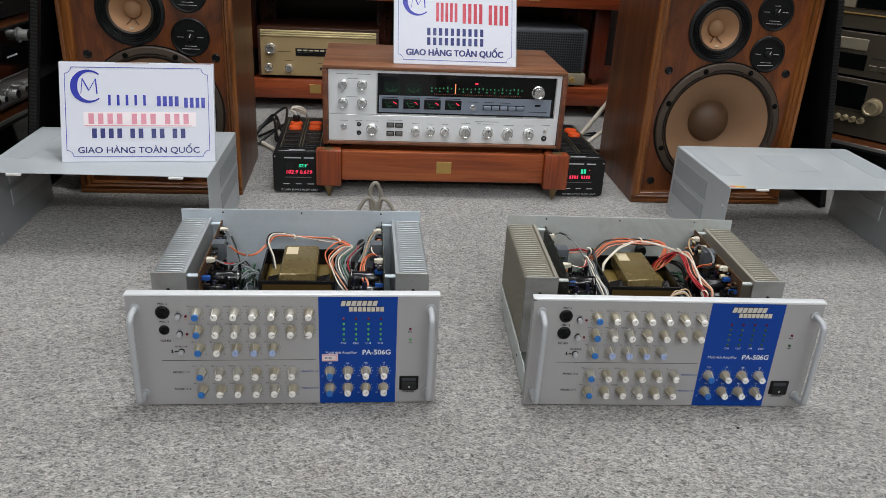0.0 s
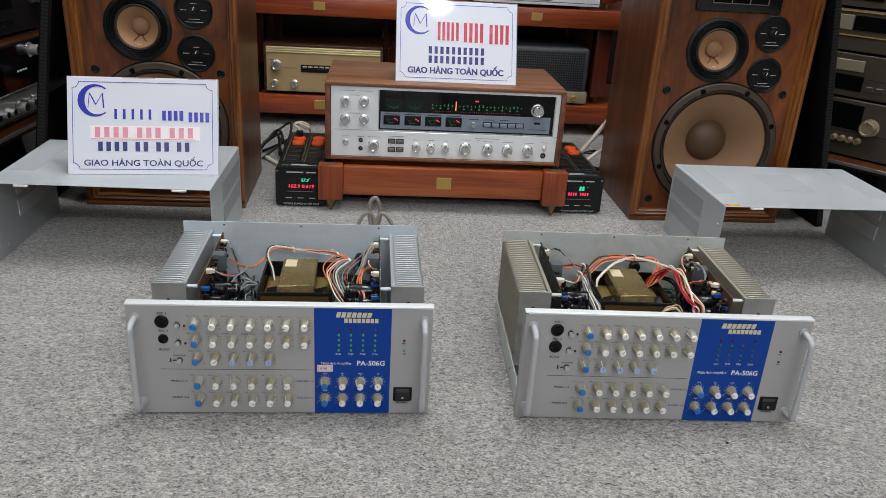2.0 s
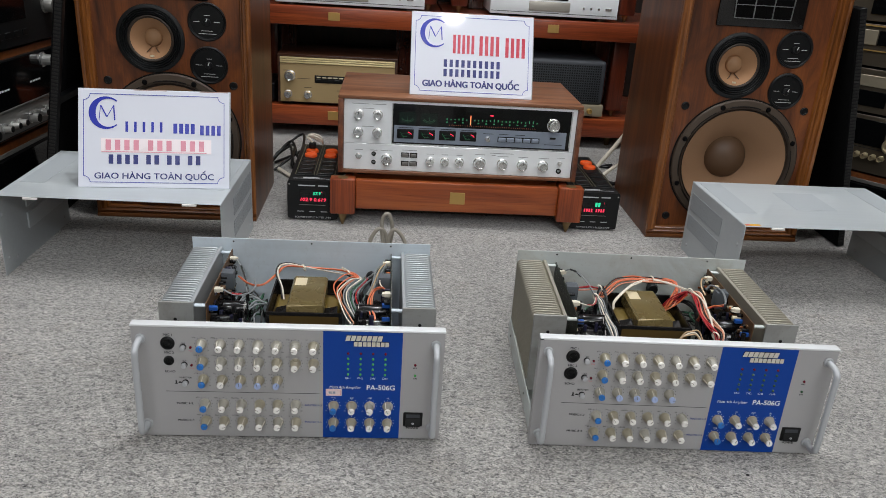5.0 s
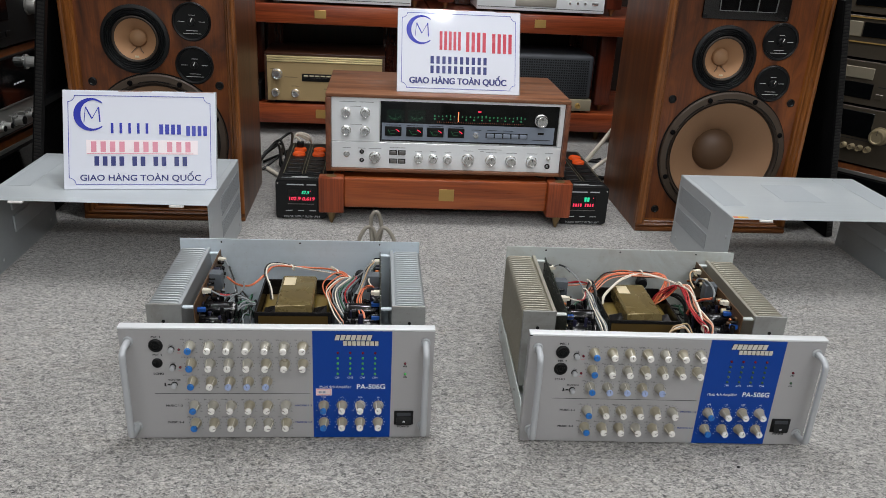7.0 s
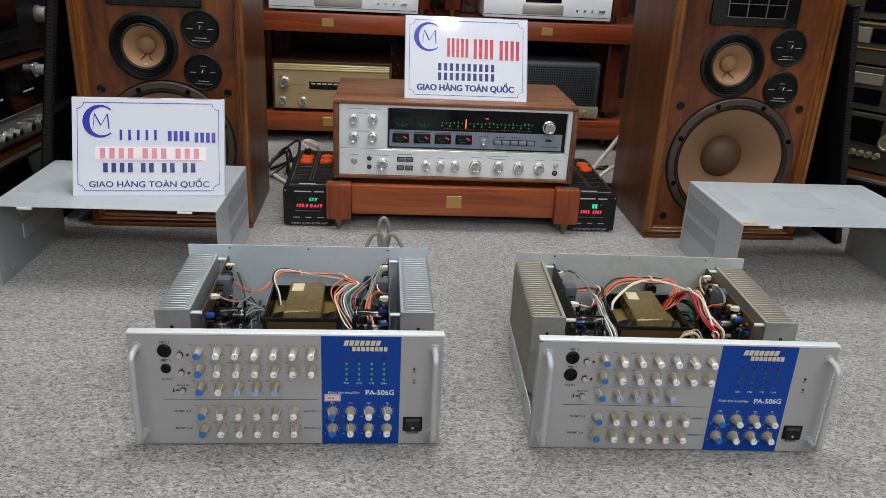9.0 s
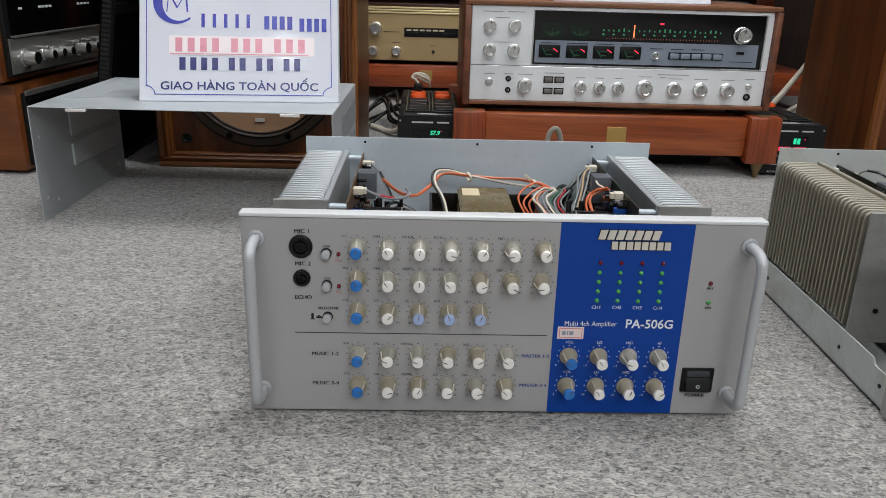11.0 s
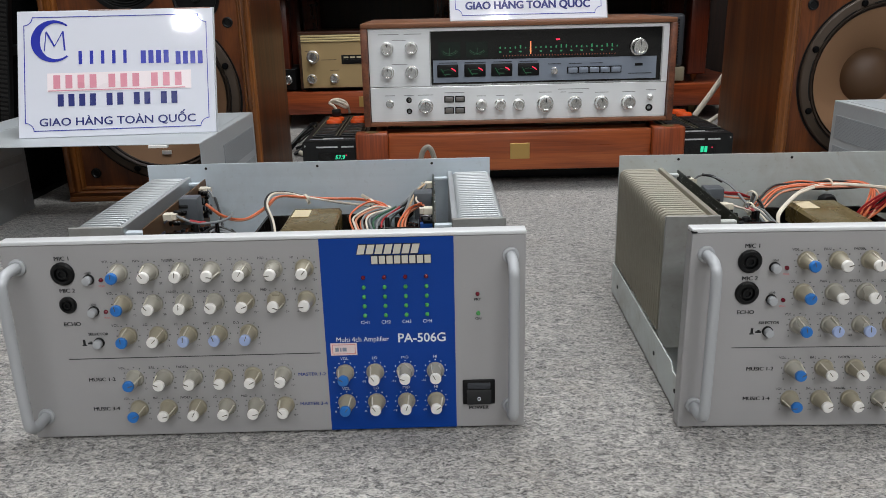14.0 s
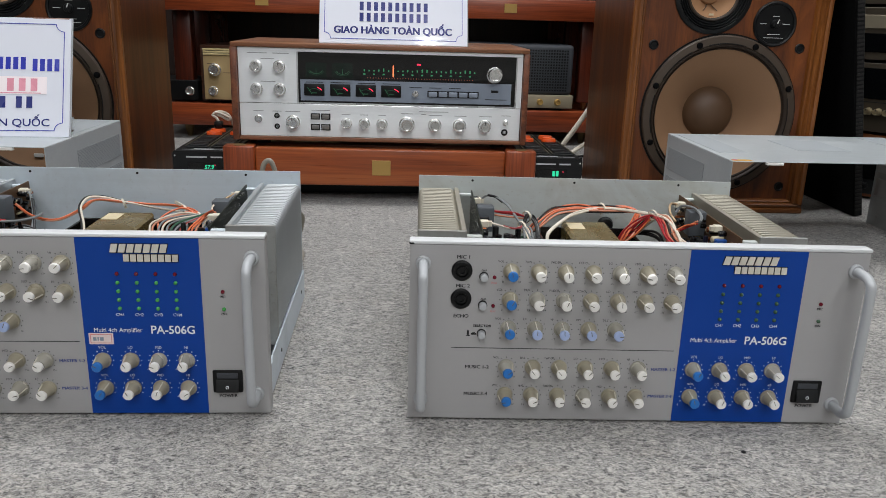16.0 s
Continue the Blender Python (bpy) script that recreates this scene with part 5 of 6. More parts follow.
def stand(m, w, d, label, group):
    """A low hardwood stand: square posts on bronze spikes, rails between them, a brass plate in front."""
    ob = thing("wooden_stand", label, "stand", m, group)
    for x in (0, w - 0.062):
        for y in (0, d - 0.036):
            p = part("post", B().box(x, x + 0.062, y, y + 0.036, 0.026, 0.103, 0.0035, 2), CHERRY_Z, ob)
            part("spike_cup", B().cyl((x + 0.031, y + 0.018, 0.1025), "z", 0.013, 0.0012, 20), SPIKE, p)
            part("spike", B().cyl((x + 0.031, y + 0.018, 0.026), "-z", 0.013, 0.026, 18, 0.003), SPIKE, p)
    rail = part("front_rail", B().box(0.062, w - 0.062, 0.012, 0.034, 0.036, 0.1, 0.004, 2), CHERRY_X, ob)
    part("brass_plate", B().box(w / 2 - 0.019, w / 2 + 0.019, 0.0105, 0.0125, 0.055, 0.081, 0.0006, 1), BRASS, rail, "small brass plate")
    part("back_rail", B().box(0.062, w - 0.062, d - 0.05, d - 0.018, 0.03, 0.1, 0.004, 2), CHERRY_X, ob)
    for x in (0.034, w - 0.052):
        part("side_rail", B().box(x, x + 0.018, 0.036, d - 0.036, 0.03, 0.1, 0.004, 2), CHERRY_Y, ob)
    for i in range(4):
        y = 0.08 + i * (d - 0.2) / 3
        part("slat", B().box(0.054, w - 0.054, y, y + 0.045, 0.083, 0.0985, 0.002), CHERRY_X, ob)
    for ob_part in ob.children:
        ob_part.matrix_basis = Matrix.Diagonal((1, 1, STAND_RISE, 1)) @ ob_part.matrix_basis
    return ob


stand(pose(-0.0095, 0.880, 0, 0, 0, -0.25), 0.6355, 0.38, "polished red-brown wooden stand with a brass plate under the receiver", "")


# ---- mains filter boxes ----
def filter_box(m, w, d, h, digits):
    ob = thing("power_filter", "black mains filter box with orange switches and lit digits", "power filter", m, "power filters")
    body = part("body", B().box(0.002, w - 0.002, 0.004, d, 0.006, h, 0.002), BLACK_SHEET, ob, "black steel box")
    part("front_plate", B().plate([(0.006, 0, 0.006), (w - 0.006, 0, 0.006), (w - 0.0015, 0, 0.0075), (w, 0, 0.012), (w, 0, h - 0.006), (w - 0.0015, 0, h - 0.0015), (w - 0.006, 0, h), (0.006, 0, h), (0.0015, 0, h - 0.0015), (0, 0, h - 0.006), (0, 0, 0.012), (0.0015, 0, 0.0075)], (0, 0.004, 0)), BLACK_SHEET, body)
    for x in (0.015, w - 0.015):
        for y in (0.02, d - 0.02):
            part("foot", B().cyl((x, y, 0), "z", 0.007, 0.0065, 12), RUBBER, ob)
        part("screw", B().cyl((w * 0.04 if x < w / 2 else w * 0.96, 0, h * 0.91), "-y", 0.0018, 0.0008, 10), CHROME, body)
    disp = part("display", B().box(w * 0.24, w * 0.74, -0.0008, 0.0005, h * 0.42, h * 0.78, 0.0004, 1), GLASS_BLACK, body)
    part("display_edge", B().box(w * 0.23, w * 0.75, -0.0014, -0.0002, h * 0.4, h * 0.412), GREY_FACE, body)
    if digits:
        letter(digits[0], h * 0.105, GLOW_GREEN, disp, w * 0.58, -0.0011, h * 0.69, bold=0.0004, shear=0.15)
        letter(digits[1], h * 0.118, GLOW_RED, disp, w * 0.5, -0.0011, h * 0.535, bold=0.0003, shear=0.15, squeeze=1.12)
    else:
        for i in range(2):
            part("green_digit", B().box(w * (0.5 + 0.06 * i), w * (0.545 + 0.06 * i), -0.0014, -0.0006, h * 0.64, h * 0.75), GLOW_GREEN, disp)
        for i in (0, 1, 2, 3, 5, 6, 7, 8):
            x = w * (0.275 + 0.05 * i)
            part("red_digit", B().box(x, x + w * 0.028, -0.0014, -0.0006, h * 0.505, h * 0.585), GLOW_RED, disp)
    part("red_dot", B().lathe((w * 0.68, -0.0006, h * 0.73), [(0.0012, 0), (0.0012, 0.0006), (0, 0.0008)], 10), GLOW_RED, disp)
    for x0, x1, z, t in ((0.22, 0.55, 0.885, 0.0015), (0.61, 0.8, 0.885, 0.0015), (0.19, 0.32, 0.24, 0.0008), (0.435, 0.55, 0.24, 0.0008), (0.66, 0.79, 0.24, 0.0008)):
        part("print_bar", B().box(w * x0, w * x1, -0.0005, 0.0002, h * z - t, h * z + t), PRINT, body)
    letter("POWER SUPPLY FILTER UNIT", h * 0.068, PRINT, body, w * 0.51, -0.0004, h * 0.09, squeeze=0.98)
    part("print_bar", B().box(w * 0.3, w * 0.62, d * 0.065, d * 0.085, h, h + 0.0004), PRINT, body)
    part("print_rule", B().box(w * 0.1, w * 0.9, d * 0.052, d * 0.057, h, h + 0.0004), PRINT, body)
    for x0, x1 in ((0.12, 0.5), (0.545, 0.92)):
        strip = part("outlet_strip", B().box(w * x0, w * x1, d * 0.12, d * 0.94, h, h + 0.003, 0.001, 1), RUBBER, ob, "black outlet strip with a pale edge line")
        for xe in (w * x0, w * x1 - 0.0014):
            part("edge_line", B().box(xe, xe + 0.0014, d * 0.125, d * 0.935, h + 0.0028, h + 0.004), OLIVE_LINE, strip)
        for k in range(4):
            y = d * (0.145 + 0.105 * k)
            o = part("outlet", B().box(w * x0 + 0.005, w * x1 - 0.005, y, y + d * 0.085, h + 0.0028, h + 0.0058, 0.0012, 1), BLACK, strip)
            for xs in (w * x0 + 0.014, w * x1 - 0.0165):
                part("slot", B().box(xs, xs + 0.0025, y + 0.007, y + 0.018, h + 0.0056, h + 0.0062), INK, o)
        for y in (d * 0.57, d * 0.695):
            part("rocker_switch", B().lathe((w * (x0 + x1) / 2, y + 0.014, h + 0.0028), [(0.0172, 0), (0.0172, 0.005), (0.0155, 0.0075), (0.011, 0.0068), (0, 0.0062)], 28, "z"), ORANGE, strip, "orange round outlet cap")
    return ob


PRINT = plain("white_print", rgb("b8babc"), 0.5)
OLIVE_LINE = plain("olive_edge_line", rgb("6f6a55"), 0.5)
filter_box(pose(-0.117, 0.909, 0), 0.1255, 0.345, 0.106, ("57.9", "102.9 0.619"))
filter_box(pose(0.605, 0.909, 0), 0.1255, 0.345, 0.104, None)


# ---- loudspeakers ----
def speaker(m, label, w=0.385):
    """A large walnut bass-reflex box, w wide, with a moulded frame round a set-back baffle."""
    ob = thing("loudspeaker", label, "loudspeaker", m, "walnut loudspeakers")
    d, h, rec, t = 0.315, 0.68, 0.022, 0.02
    for x in (0, w - t):
        part("side_panel", B().box(x, x + t, 0.0125, d, 0.0, h, 0.001, 1), WALNUT, ob, "dark walnut veneered side")
    for z in (0, h - t):
        part("end_panel", B().box(t, w - t, 0.0265, d, z, z + t), WALNUT, ob)
    part("back_panel", B().box(t, w - t, d - 0.012, d, t, h - t), WALNUT, ob)
    prof = [(0, 0.012), (0.0, 0.003), (0.002, 0.0005), (0.006, 0.0), (0.0095, 0.001), (0.0105, 0.005), (0.013, 0.004), (0.017, 0.0035), (0.0195, 0.006), (0.0205, 0.011), (0.023, 0.0105), (0.0255, 0.013), (0.027, rec)]
    for side in range(2):
        pts = [(x if side == 0 else w - x, y) for x, y in prof]
        base = [(px, py, 0.02 if i else 0.02) for i, (px, py) in enumerate(pts)] + [(pts[-1][0] - (0.006 if side == 0 else -0.006), rec, 0.02)]
        part("side_moulding", B().plate(base, (0, 0, h - 0.04)), WALNUT_TRIM, ob, "golden brown moulded front edge")
    for z0, sgn in ((0.0, 1), (h, -1)):
        part("rail_moulding", B().plate([(0, y, z0 + sgn * x) for x, y in prof] + [(0, rec, z0 + sgn * 0.02)], (w, 0, 0)), WALNUT_TRIM_X, ob, "golden brown moulded front edge")
    baf = part("baffle", B().sheet(t, w - t, t, h - t, rec, 0.018, [(w / 2, 0.198, 0.157 * 0.9), (w / 2 - 0.037, 0.4325, 0.077 * 0.8)]), WALNUT_RED, ob, "reddish walnut baffle board")
    y, cx, cz, r = rec, w / 2, 0.198, 0.157
    woof = part("woofer", B().lathe((cx, y - 0.0005, cz), [(r, 0), (r, 0.005), (r * 0.985, 0.0075), (r * 0.9, 0.0085), (r * 0.885, 0.006), (r * 0.88, 0.0)], 72), BASKET, ob, "large woofer with tan paper cone")
    part("surround", B().lathe((cx, y - 0.0005, cz), [(r * 0.895, 0.004), (r * 0.88, 0.0095), (r * 0.86, 0.0075), (r * 0.848, 0.003), (r * 0.838, 0.006), (r * 0.825, 0.002)], 72), SURROUND, woof)
    part("cone", B().lathe((cx, y - 0.0005, cz), [(r * 0.83, 0.003), (r * 0.8, 0.0), (r * 0.62, -0.017), (r * 0.45, -0.036), (r * 0.32, -0.056)], 72), CONE, woof)
    part("dust_cap", B().lathe((cx, y - 0.0005, cz), [(r * 0.345, -0.057), (r * 0.335, -0.051), (r * 0.29, -0.041), (r * 0.2, -0.032), (r * 0.1, -0.0275), (0, -0.0265)], 48), DOME, woof)
    part("maker_mark", B().box(cx - 0.009, cx + 0.009, y + 0.0035, y + 0.0075, cz - r * 0.71, cz - r * 0.665), CAP_WHITE, woof)
    # Raised black ring stands in for the shadow gap round the frame.
    part("frame_gap", B().lathe((cx, y, cz), [(r * 1.022, 0.0), (r * 1.022, 0.0008), (r * 0.99, 0.0008), (r * 0.99, 0.0)], 72), BLACK, woof)
    for k in range(8):
        a = radians(22.5 + 45 * k)
        slot = B()
        arc_band(slot, cx, cz, r * 0.893, r * 0.905, 22.5 + 45 * k + 7, 22.5 + 45 * k + 38, y - 0.0088, 10)
        part("frame_slot", slot, BLACK, woof)
        part("screw", B().lathe((cx + r * 0.935 * math.cos(a), y - 0.009, cz + r * 0.935 * math.sin(a)), [(0.0062, 0), (0.0062, 0.0015), (0.0045, 0.0035), (0, 0.004)], 14), GRILLE, woof)
    mx, mz, mr = w / 2 - 0.037, 0.4325, 0.077
    mid = part("midrange", B().lathe((mx, y, mz), [(mr, 0), (mr, 0.003), (mr * 0.97, 0.005), (mr * 0.9, 0.006), (mr * 0.875, 0.003), (mr * 0.85, 0.0055), (mr * 0.82, 0.002), (mr * 0.79, 0.005), (mr * 0.76, 0.001), (mr * 0.73, 0.0035), (mr * 0.7, 0.0), (mr * 0.66, -0.001)], 56), RUBBER, ob, "midrange driver with tan cone")
    part("surround", B().lathe((mx, y, mz), [(mr * 0.68, 0.002), (mr * 0.65, 0.004), (mr * 0.6, 0.001)], 48), SURROUND, mid)
    part("cone", B().lathe((mx, y, mz), [(mr * 0.61, 0.001), (mr * 0.45, -0.012), (mr * 0.25, -0.027)], 48), CONE_MID, mid)
    part("dust_cap", B().lathe((mx, y, mz), [(mr * 0.27, -0.027), (mr * 0.24, -0.018), (mr * 0.14, -0.012), (0, -0.010)], 32), plain("tan_dust_cap", rgb("94704f"), 0.6), mid)
    lead = B()
    for s in (-1, 1):
        lead.tube([(mx + s * 0.004, y + 0.021, mz - mr * 0.27), (mx + s * 0.008, y + 0.014, mz - mr * 0.34), (mx + s * 0.014, y + 0.010, mz - mr * 0.42)], 0.0012, 6, 4)
    part("lead", lead, DOME, mid)
    part("maker_mark", B().box(mx - 0.0045, mx + 0.0045, y + 0.0012, y + 0.0026, mz - mr * 0.54, mz - mr * 0.49), CREAM, mid)
    for k in range(4):
        a = radians(45 + 90 * k)
        part("screw", B().lathe((mx + mr * 0.89 * math.cos(a), y - 0.006, mz + mr * 0.89 * math.sin(a)), [(0.003, 0), (0.003, 0.001), (0, 0.002)], 10), BLACK, mid)
    for z in (0.4765, 0.3785):
        lx = w / 2 + 0.092
        lev = part("level_control", B().lathe((lx, y, z), [(0.0435, 0), (0.0435, 0.003), (0.041, 0.005), (0.038, 0.004), (0.037, 0.0015), (0, 0.0015)], 44), BLACK, ob, "round black level control")
        part("knob", B().lathe((lx, y - 0.0015, z), [(0.0085, 0), (0.0085, 0.006), (0.007, 0.008), (0, 0.008)], 24).box(lx - 0.0018, lx + 0.0018, y - 0.0125, y - 0.009, z - 0.007, z + 0.0085, 0.0008, 1), RUBBER, lev)
        b = B()
        stroke(b, lx, z + 0.001, lx + 0.003, z + 0.0085, 0.002, y - 0.0126)
        for x0, x1, zz in ((-0.03, -0.016, 0.0), (0.016, 0.03, 0.0), (-0.006, 0.008, 0.0145), (-0.013, 0.013, -0.02), (-0.02, 0.02, -0.0265)):
            b.box(lx + x0, lx + x1, y - 0.0021, y - 0.0014, z + zz - 0.0005, z + zz + 0.0005)
        part("fine_print", b, plain("dim_white_print", rgb("c9cac8"), 0.5), lev)
    horn = part("horn_tweeter", B().box(w / 2 - 0.11, w / 2 + 0.098, y - 0.006, y, 0.5225, 0.648, 0.004), BLACK_GLOSS, ob, "glossy black horn tweeter plate")
    hx0, hx1, hz0, hz1 = w / 2 - 0.072, w / 2 + 0.062, 0.542, 0.63
    part("horn_mouth", B().box(hx0, hx1, y - 0.008, y - 0.005, hz0, hz1, 0.001, 1), GLASS_BLACK, horn)
    grid = B()
    for i in range(4):
        x = hx0 + (hx1 - hx0) * i / 3
        stroke(grid, x, hz0, x + (x - w / 2) * 0.06, hz1, 0.0016, y - 0.0082, -0.003)
    for i in range(4):
        z = hz0 + (hz1 - hz0) * i / 3
        stroke(grid, hx0, z, hx1, z, 0.0014, y - 0.0082, -0.003)
    part("horn_cells", grid, plain("dull_silver_edge", rgb("9a9c9c"), 0.35, 0.8), horn, "silver edges of the horn cells")
    for x, z in ((w / 2 - 0.103, 0.529), (w / 2 + 0.091, 0.529)):
        part("screw", B().lathe((x, y - 0.006, z), [(0.004, 0), (0.004, 0.001), (0, 0.002)], 12), RUBBER, horn)
    for x in (0.0505, w - 0.0465):
        for z in (0.333, 0.0535):
            part("grille_plug", B().lathe((x, y, z), [(0.0098, 0), (0.0098, 0.002), (0.0075, 0.003), (0.006, 0.0012), (0, 0.0012)], 22), BLACK, ob)
    return ob


speaker(pose(0.802, 0.877, 0) @ Matrix.Scale(1.024, 4), "tall walnut loudspeaker with its grille taken off", 0.393)
speaker(pose(-0.577, 0.888, 0) @ Matrix.Scale(1.0, 4), "tall walnut loudspeaker behind a grey metal lid")


def grille(m, label):
    """A cloth-covered speaker grille, 0.34 by 0.6, leaning on a loudspeaker's side."""
    ob = thing("speaker_grille", label, "speaker grille", m, "speaker grilles")
    fr = part("frame", B().box(0, 0.018, 0, 0.016, 0, 0.6, 0.001, 1).box(0, 0.018, 0.324, 0.34, 0, 0.6, 0.001, 1).box(0, 0.018, 0.016, 0.324, 0, 0.016).box(0, 0.018, 0.016, 0.324, 0.584, 0.6).box(0, 0.018, 0.016, 0.324, 0.292, 0.308), BLACK, ob, "black wooden frame")
    part("cloth", B().box(-0.002, 0.003, 0.0, 0.34, 0.001, 0.599, 0.0008, 1), GRILLE, ob, "black grille cloth")
    holes = B()
    for k in range(70):
        z = 0.012 + k * 0.0083
        holes.box(0.002, 0.016, -0.0016, -0.0006, z, z + 0.0045)
    part("edge_ribs", holes, plain("grille_edge_rib", rgb("141211"), 0.6), fr)
    return ob


grille(pose(1.307, 0.853, 0.0018, 0, -9.6, 0), "black speaker grille leaning on a loudspeaker's side")
grille(pose(-0.682, 0.834, 0, 0, 9.4, 0), "black speaker grille leaning beside the walnut loudspeaker")


# ---- the long rack behind ----
def rack(x0, x1, cx, posts, label):
    ob = thing("hifi_rack", label, "rack", pose(0.010, 1.735, 0), "wooden racks")
    for z0, z1, n in ((0.044, 0.110, 1), (0.379, 0.441, 2), (0.722, 0.782, 3)):
        rail = part("front_rail", B().box(x0, x1, 0, 0.035, z0, z1, 0.004, 2), RACK_X, ob)
        part("brass_plate", B().box(cx - 0.019, cx + 0.019, -0.0018, 0.0005, z0 + 0.02, z1 - 0.016, 0.0005, 1), BRASS, rail, "small brass plate")
        part("shelf_board", B().box(x0, x1, 0.035, 0.42, z1 - 0.024, z1 - 0.002, 0.001, 1), RACK_X, ob)
        part("back_rail", B().box(x0, x1, 0.42, 0.45, z0, z1, 0.003), RACK_X, ob)
    for x in posts:
        for y in (0.05, 0.3):
            for z0, z1 in ((0.110, 0.379), (0.441, 0.722)):
                p = part("post", B().box(x, x + 0.055, y, y + 0.055, z0 + 0.022, z1, 0.005, 2), RACK_Z, ob)
                part("spike", B().cyl((x + 0.0275, y + 0.0275, z0 + 0.022), "-z", 0.012, 0.023, 14, 0.004), SPIKE, p)
            part("foot", B().cyl((x + 0.0275, y + 0.0275, 0.046), "-z", 0.018, 0.046, 14, 0.008), SPIKE, ob)
    rc = random.Random(21)
    for x in posts:
        xc = x + (0.075 if x < cx else -0.075)
        for z0, z1 in ((0.112, 0.378), (0.443, 0.72)):
            panel = part("carved_panel", B().box(xc, xc + 0.055, 0.225, 0.24, z0, z1, 0.001, 1), CARVED, ob, "dark carved wood panel")
            for k in range(26):
                cz, cxk, rr = z0 + 0.014 + (z1 - z0 - 0.028) * rc.random(), xc + rc.uniform(0.008, 0.047), rc.uniform(0.004, 0.009)
                part("carving", B().lathe((cxk, 0.2255, cz), [(rr, 0), (rr * 0.85, 0.004), (rr * 0.45, 0.0062), (0, 0.0068)], 10), CARVED, panel)
    part("back_screen", B().box(x0, x1, 0.455, 0.465, 0.0, 0.782), DARK_WOOD, ob, "dark carved wood screen")
    return ob


# Added black box: stands in for the deep shade under the stand.
case = thing("under_stand_shade", "flat black box added for the deep shade under the stand", "equipment case", pose(0.064, 0.99, 0))
part("body", B().box(0, 0.474, 0, 0.23, 0.006, 0.0335, 0.003), BLACK_SHEET, case)
for x in (0.03, 0.43):
    for y in (0.04, 0.19):
        part("foot", B().cyl((x, y, 0), "z", 0.012, 0.0065, 14), RUBBER, case)


rack(-0.36, 0.29, -0.07, (-0.348, 0.215), "red-brown wooden rack with brass plates holding a gold tuner")
rack(0.297, 1.1, 0.667, (0.32, 0.9), "red-brown wooden rack with brass plates holding a grey amplifier")


def gold_tuner():
    ob = thing("gold_amplifier", "champagne-gold valve amplifier in a walnut case on the rack", "amplifier", pose(-0.250, 1.742, 0.1095))
    w, h, d = 0.406, 0.172, 0.26
    part("case", B().box(0, w, 0.004, d, h - 0.009, h, 0.002).box(0, 0.009, 0.004, d, 0.008, h - 0.009, 0.001).box(w - 0.009, w, 0.004, d, 0.008, h - 0.009, 0.001).box(0.009, w - 0.009, 0.01, d, 0.008, 0.016), SHADED_CASE, ob, "walnut case, rack shade put into its colour")
    for x in (0.04, w - 0.04):
        for y in (0.03, d - 0.03):
            part("foot", B().cyl((x, y, 0), "z", 0.012, 0.008, 14), RUBBER, ob)
    f = part("face", B().box(0.009, w - 0.009, 0.0, 0.008, 0.012, h - 0.03, 0.0008, 1), GOLD, ob, "brushed champagne-gold face")
    for z0, z1 in ((0.029, 0.0235), (0.0222, 0.0165), (0.0152, 0.0095)):
        part("top_band", B().box(0.009, w - 0.009, -0.003, 0.008, h - z0, h - z1, 0.0015), GOLD_GLARE, f)
    part("selector_window", B().box(0.125, 0.30, -0.0012, 0.0005, 0.079, 0.105, 0.0008, 1), BLACK, f)
    for i in range(8):
        part("push_key", B().box(0.131 + i * 0.021, 0.147 + i * 0.021, -0.004, -0.001, 0.082, 0.092, 0.0008, 1), BLACK, ob)
        if i < 6:
            part("key_slit", B().box(0.132 + i * 0.019, 0.146 + i * 0.019, -0.0018, -0.001, 0.096, 0.1005), CREAM, f)
    turned_knob(ob, 0.042, 0, 0.101, 0.0165, 0.022)
    turned_knob(ob, 0.035, 0, 0.038, 0.0125, 0.02)
    turned_knob(ob, 0.102, 0, 0.038, 0.0125, 0.02)
    turned_knob(ob, 0.30, 0, 0.038, 0.0125, 0.02)
    part("lamp", B().lathe((0.21, 0, 0.038), [(0.0045, 0), (0.0045, 0.002), (0, 0.003)], 14), INK, f)
    for x0, x1, z in ((0.02, 0.05, 0.118), (0.065, 0.11, 0.092), (0.09, 0.115, 0.062), (0.2, 0.22, 0.055)):
        part("print_bar", B().box(x0, x1, -0.0005, 0.0002, z - 0.0007, z + 0.0007), INK, f)


gold_tuner()


def mesh_amp():
    ob = thing("valve_amplifier", "dark grey amplifier under a mesh cage on the rack", "amplifier", pose(0.467, 1.742, 0.1095))
    w, h, d = 0.42, 0.2, 0.24
    part("chassis", B().box(0, w, 0, d, 0.008, 0.048, 0.002), TAN_STRIP, ob, "dull tan chassis strip")
    for x in (0.04, w - 0.04):
        for y in (0.03, d - 0.03):
            part("foot", B().cyl((x, y, 0), "z", 0.012, 0.008, 14), RUBBER, ob)
    cage = part("cage", B().box(0.004, w - 0.004, 0.006, d - 0.004, 0.0485, h, 0.012, 3), MESH_CASE, ob, "dark grey perforated cage")
    holes = B()
    for i in range(46):
        for k in range(15):
            x, z = 0.02 + i * 0.0083, 0.06 + k * 0.0085
            holes.box(x, x + 0.005, 0.0052, 0.0064, z, z + 0.005)
    tagged(part("perforation_field", holes, BLACK, cage), kind="stuff")
    for x in (0.317, 0.372):
        turned_knob(ob, x, 0, 0.027, 0.009, 0.014, BRASS)


mesh_amp()


TRAY_SILVER = brushed("warm_silver_tray", rgb("b5b0a6"), 0.3, "x", 0.4)


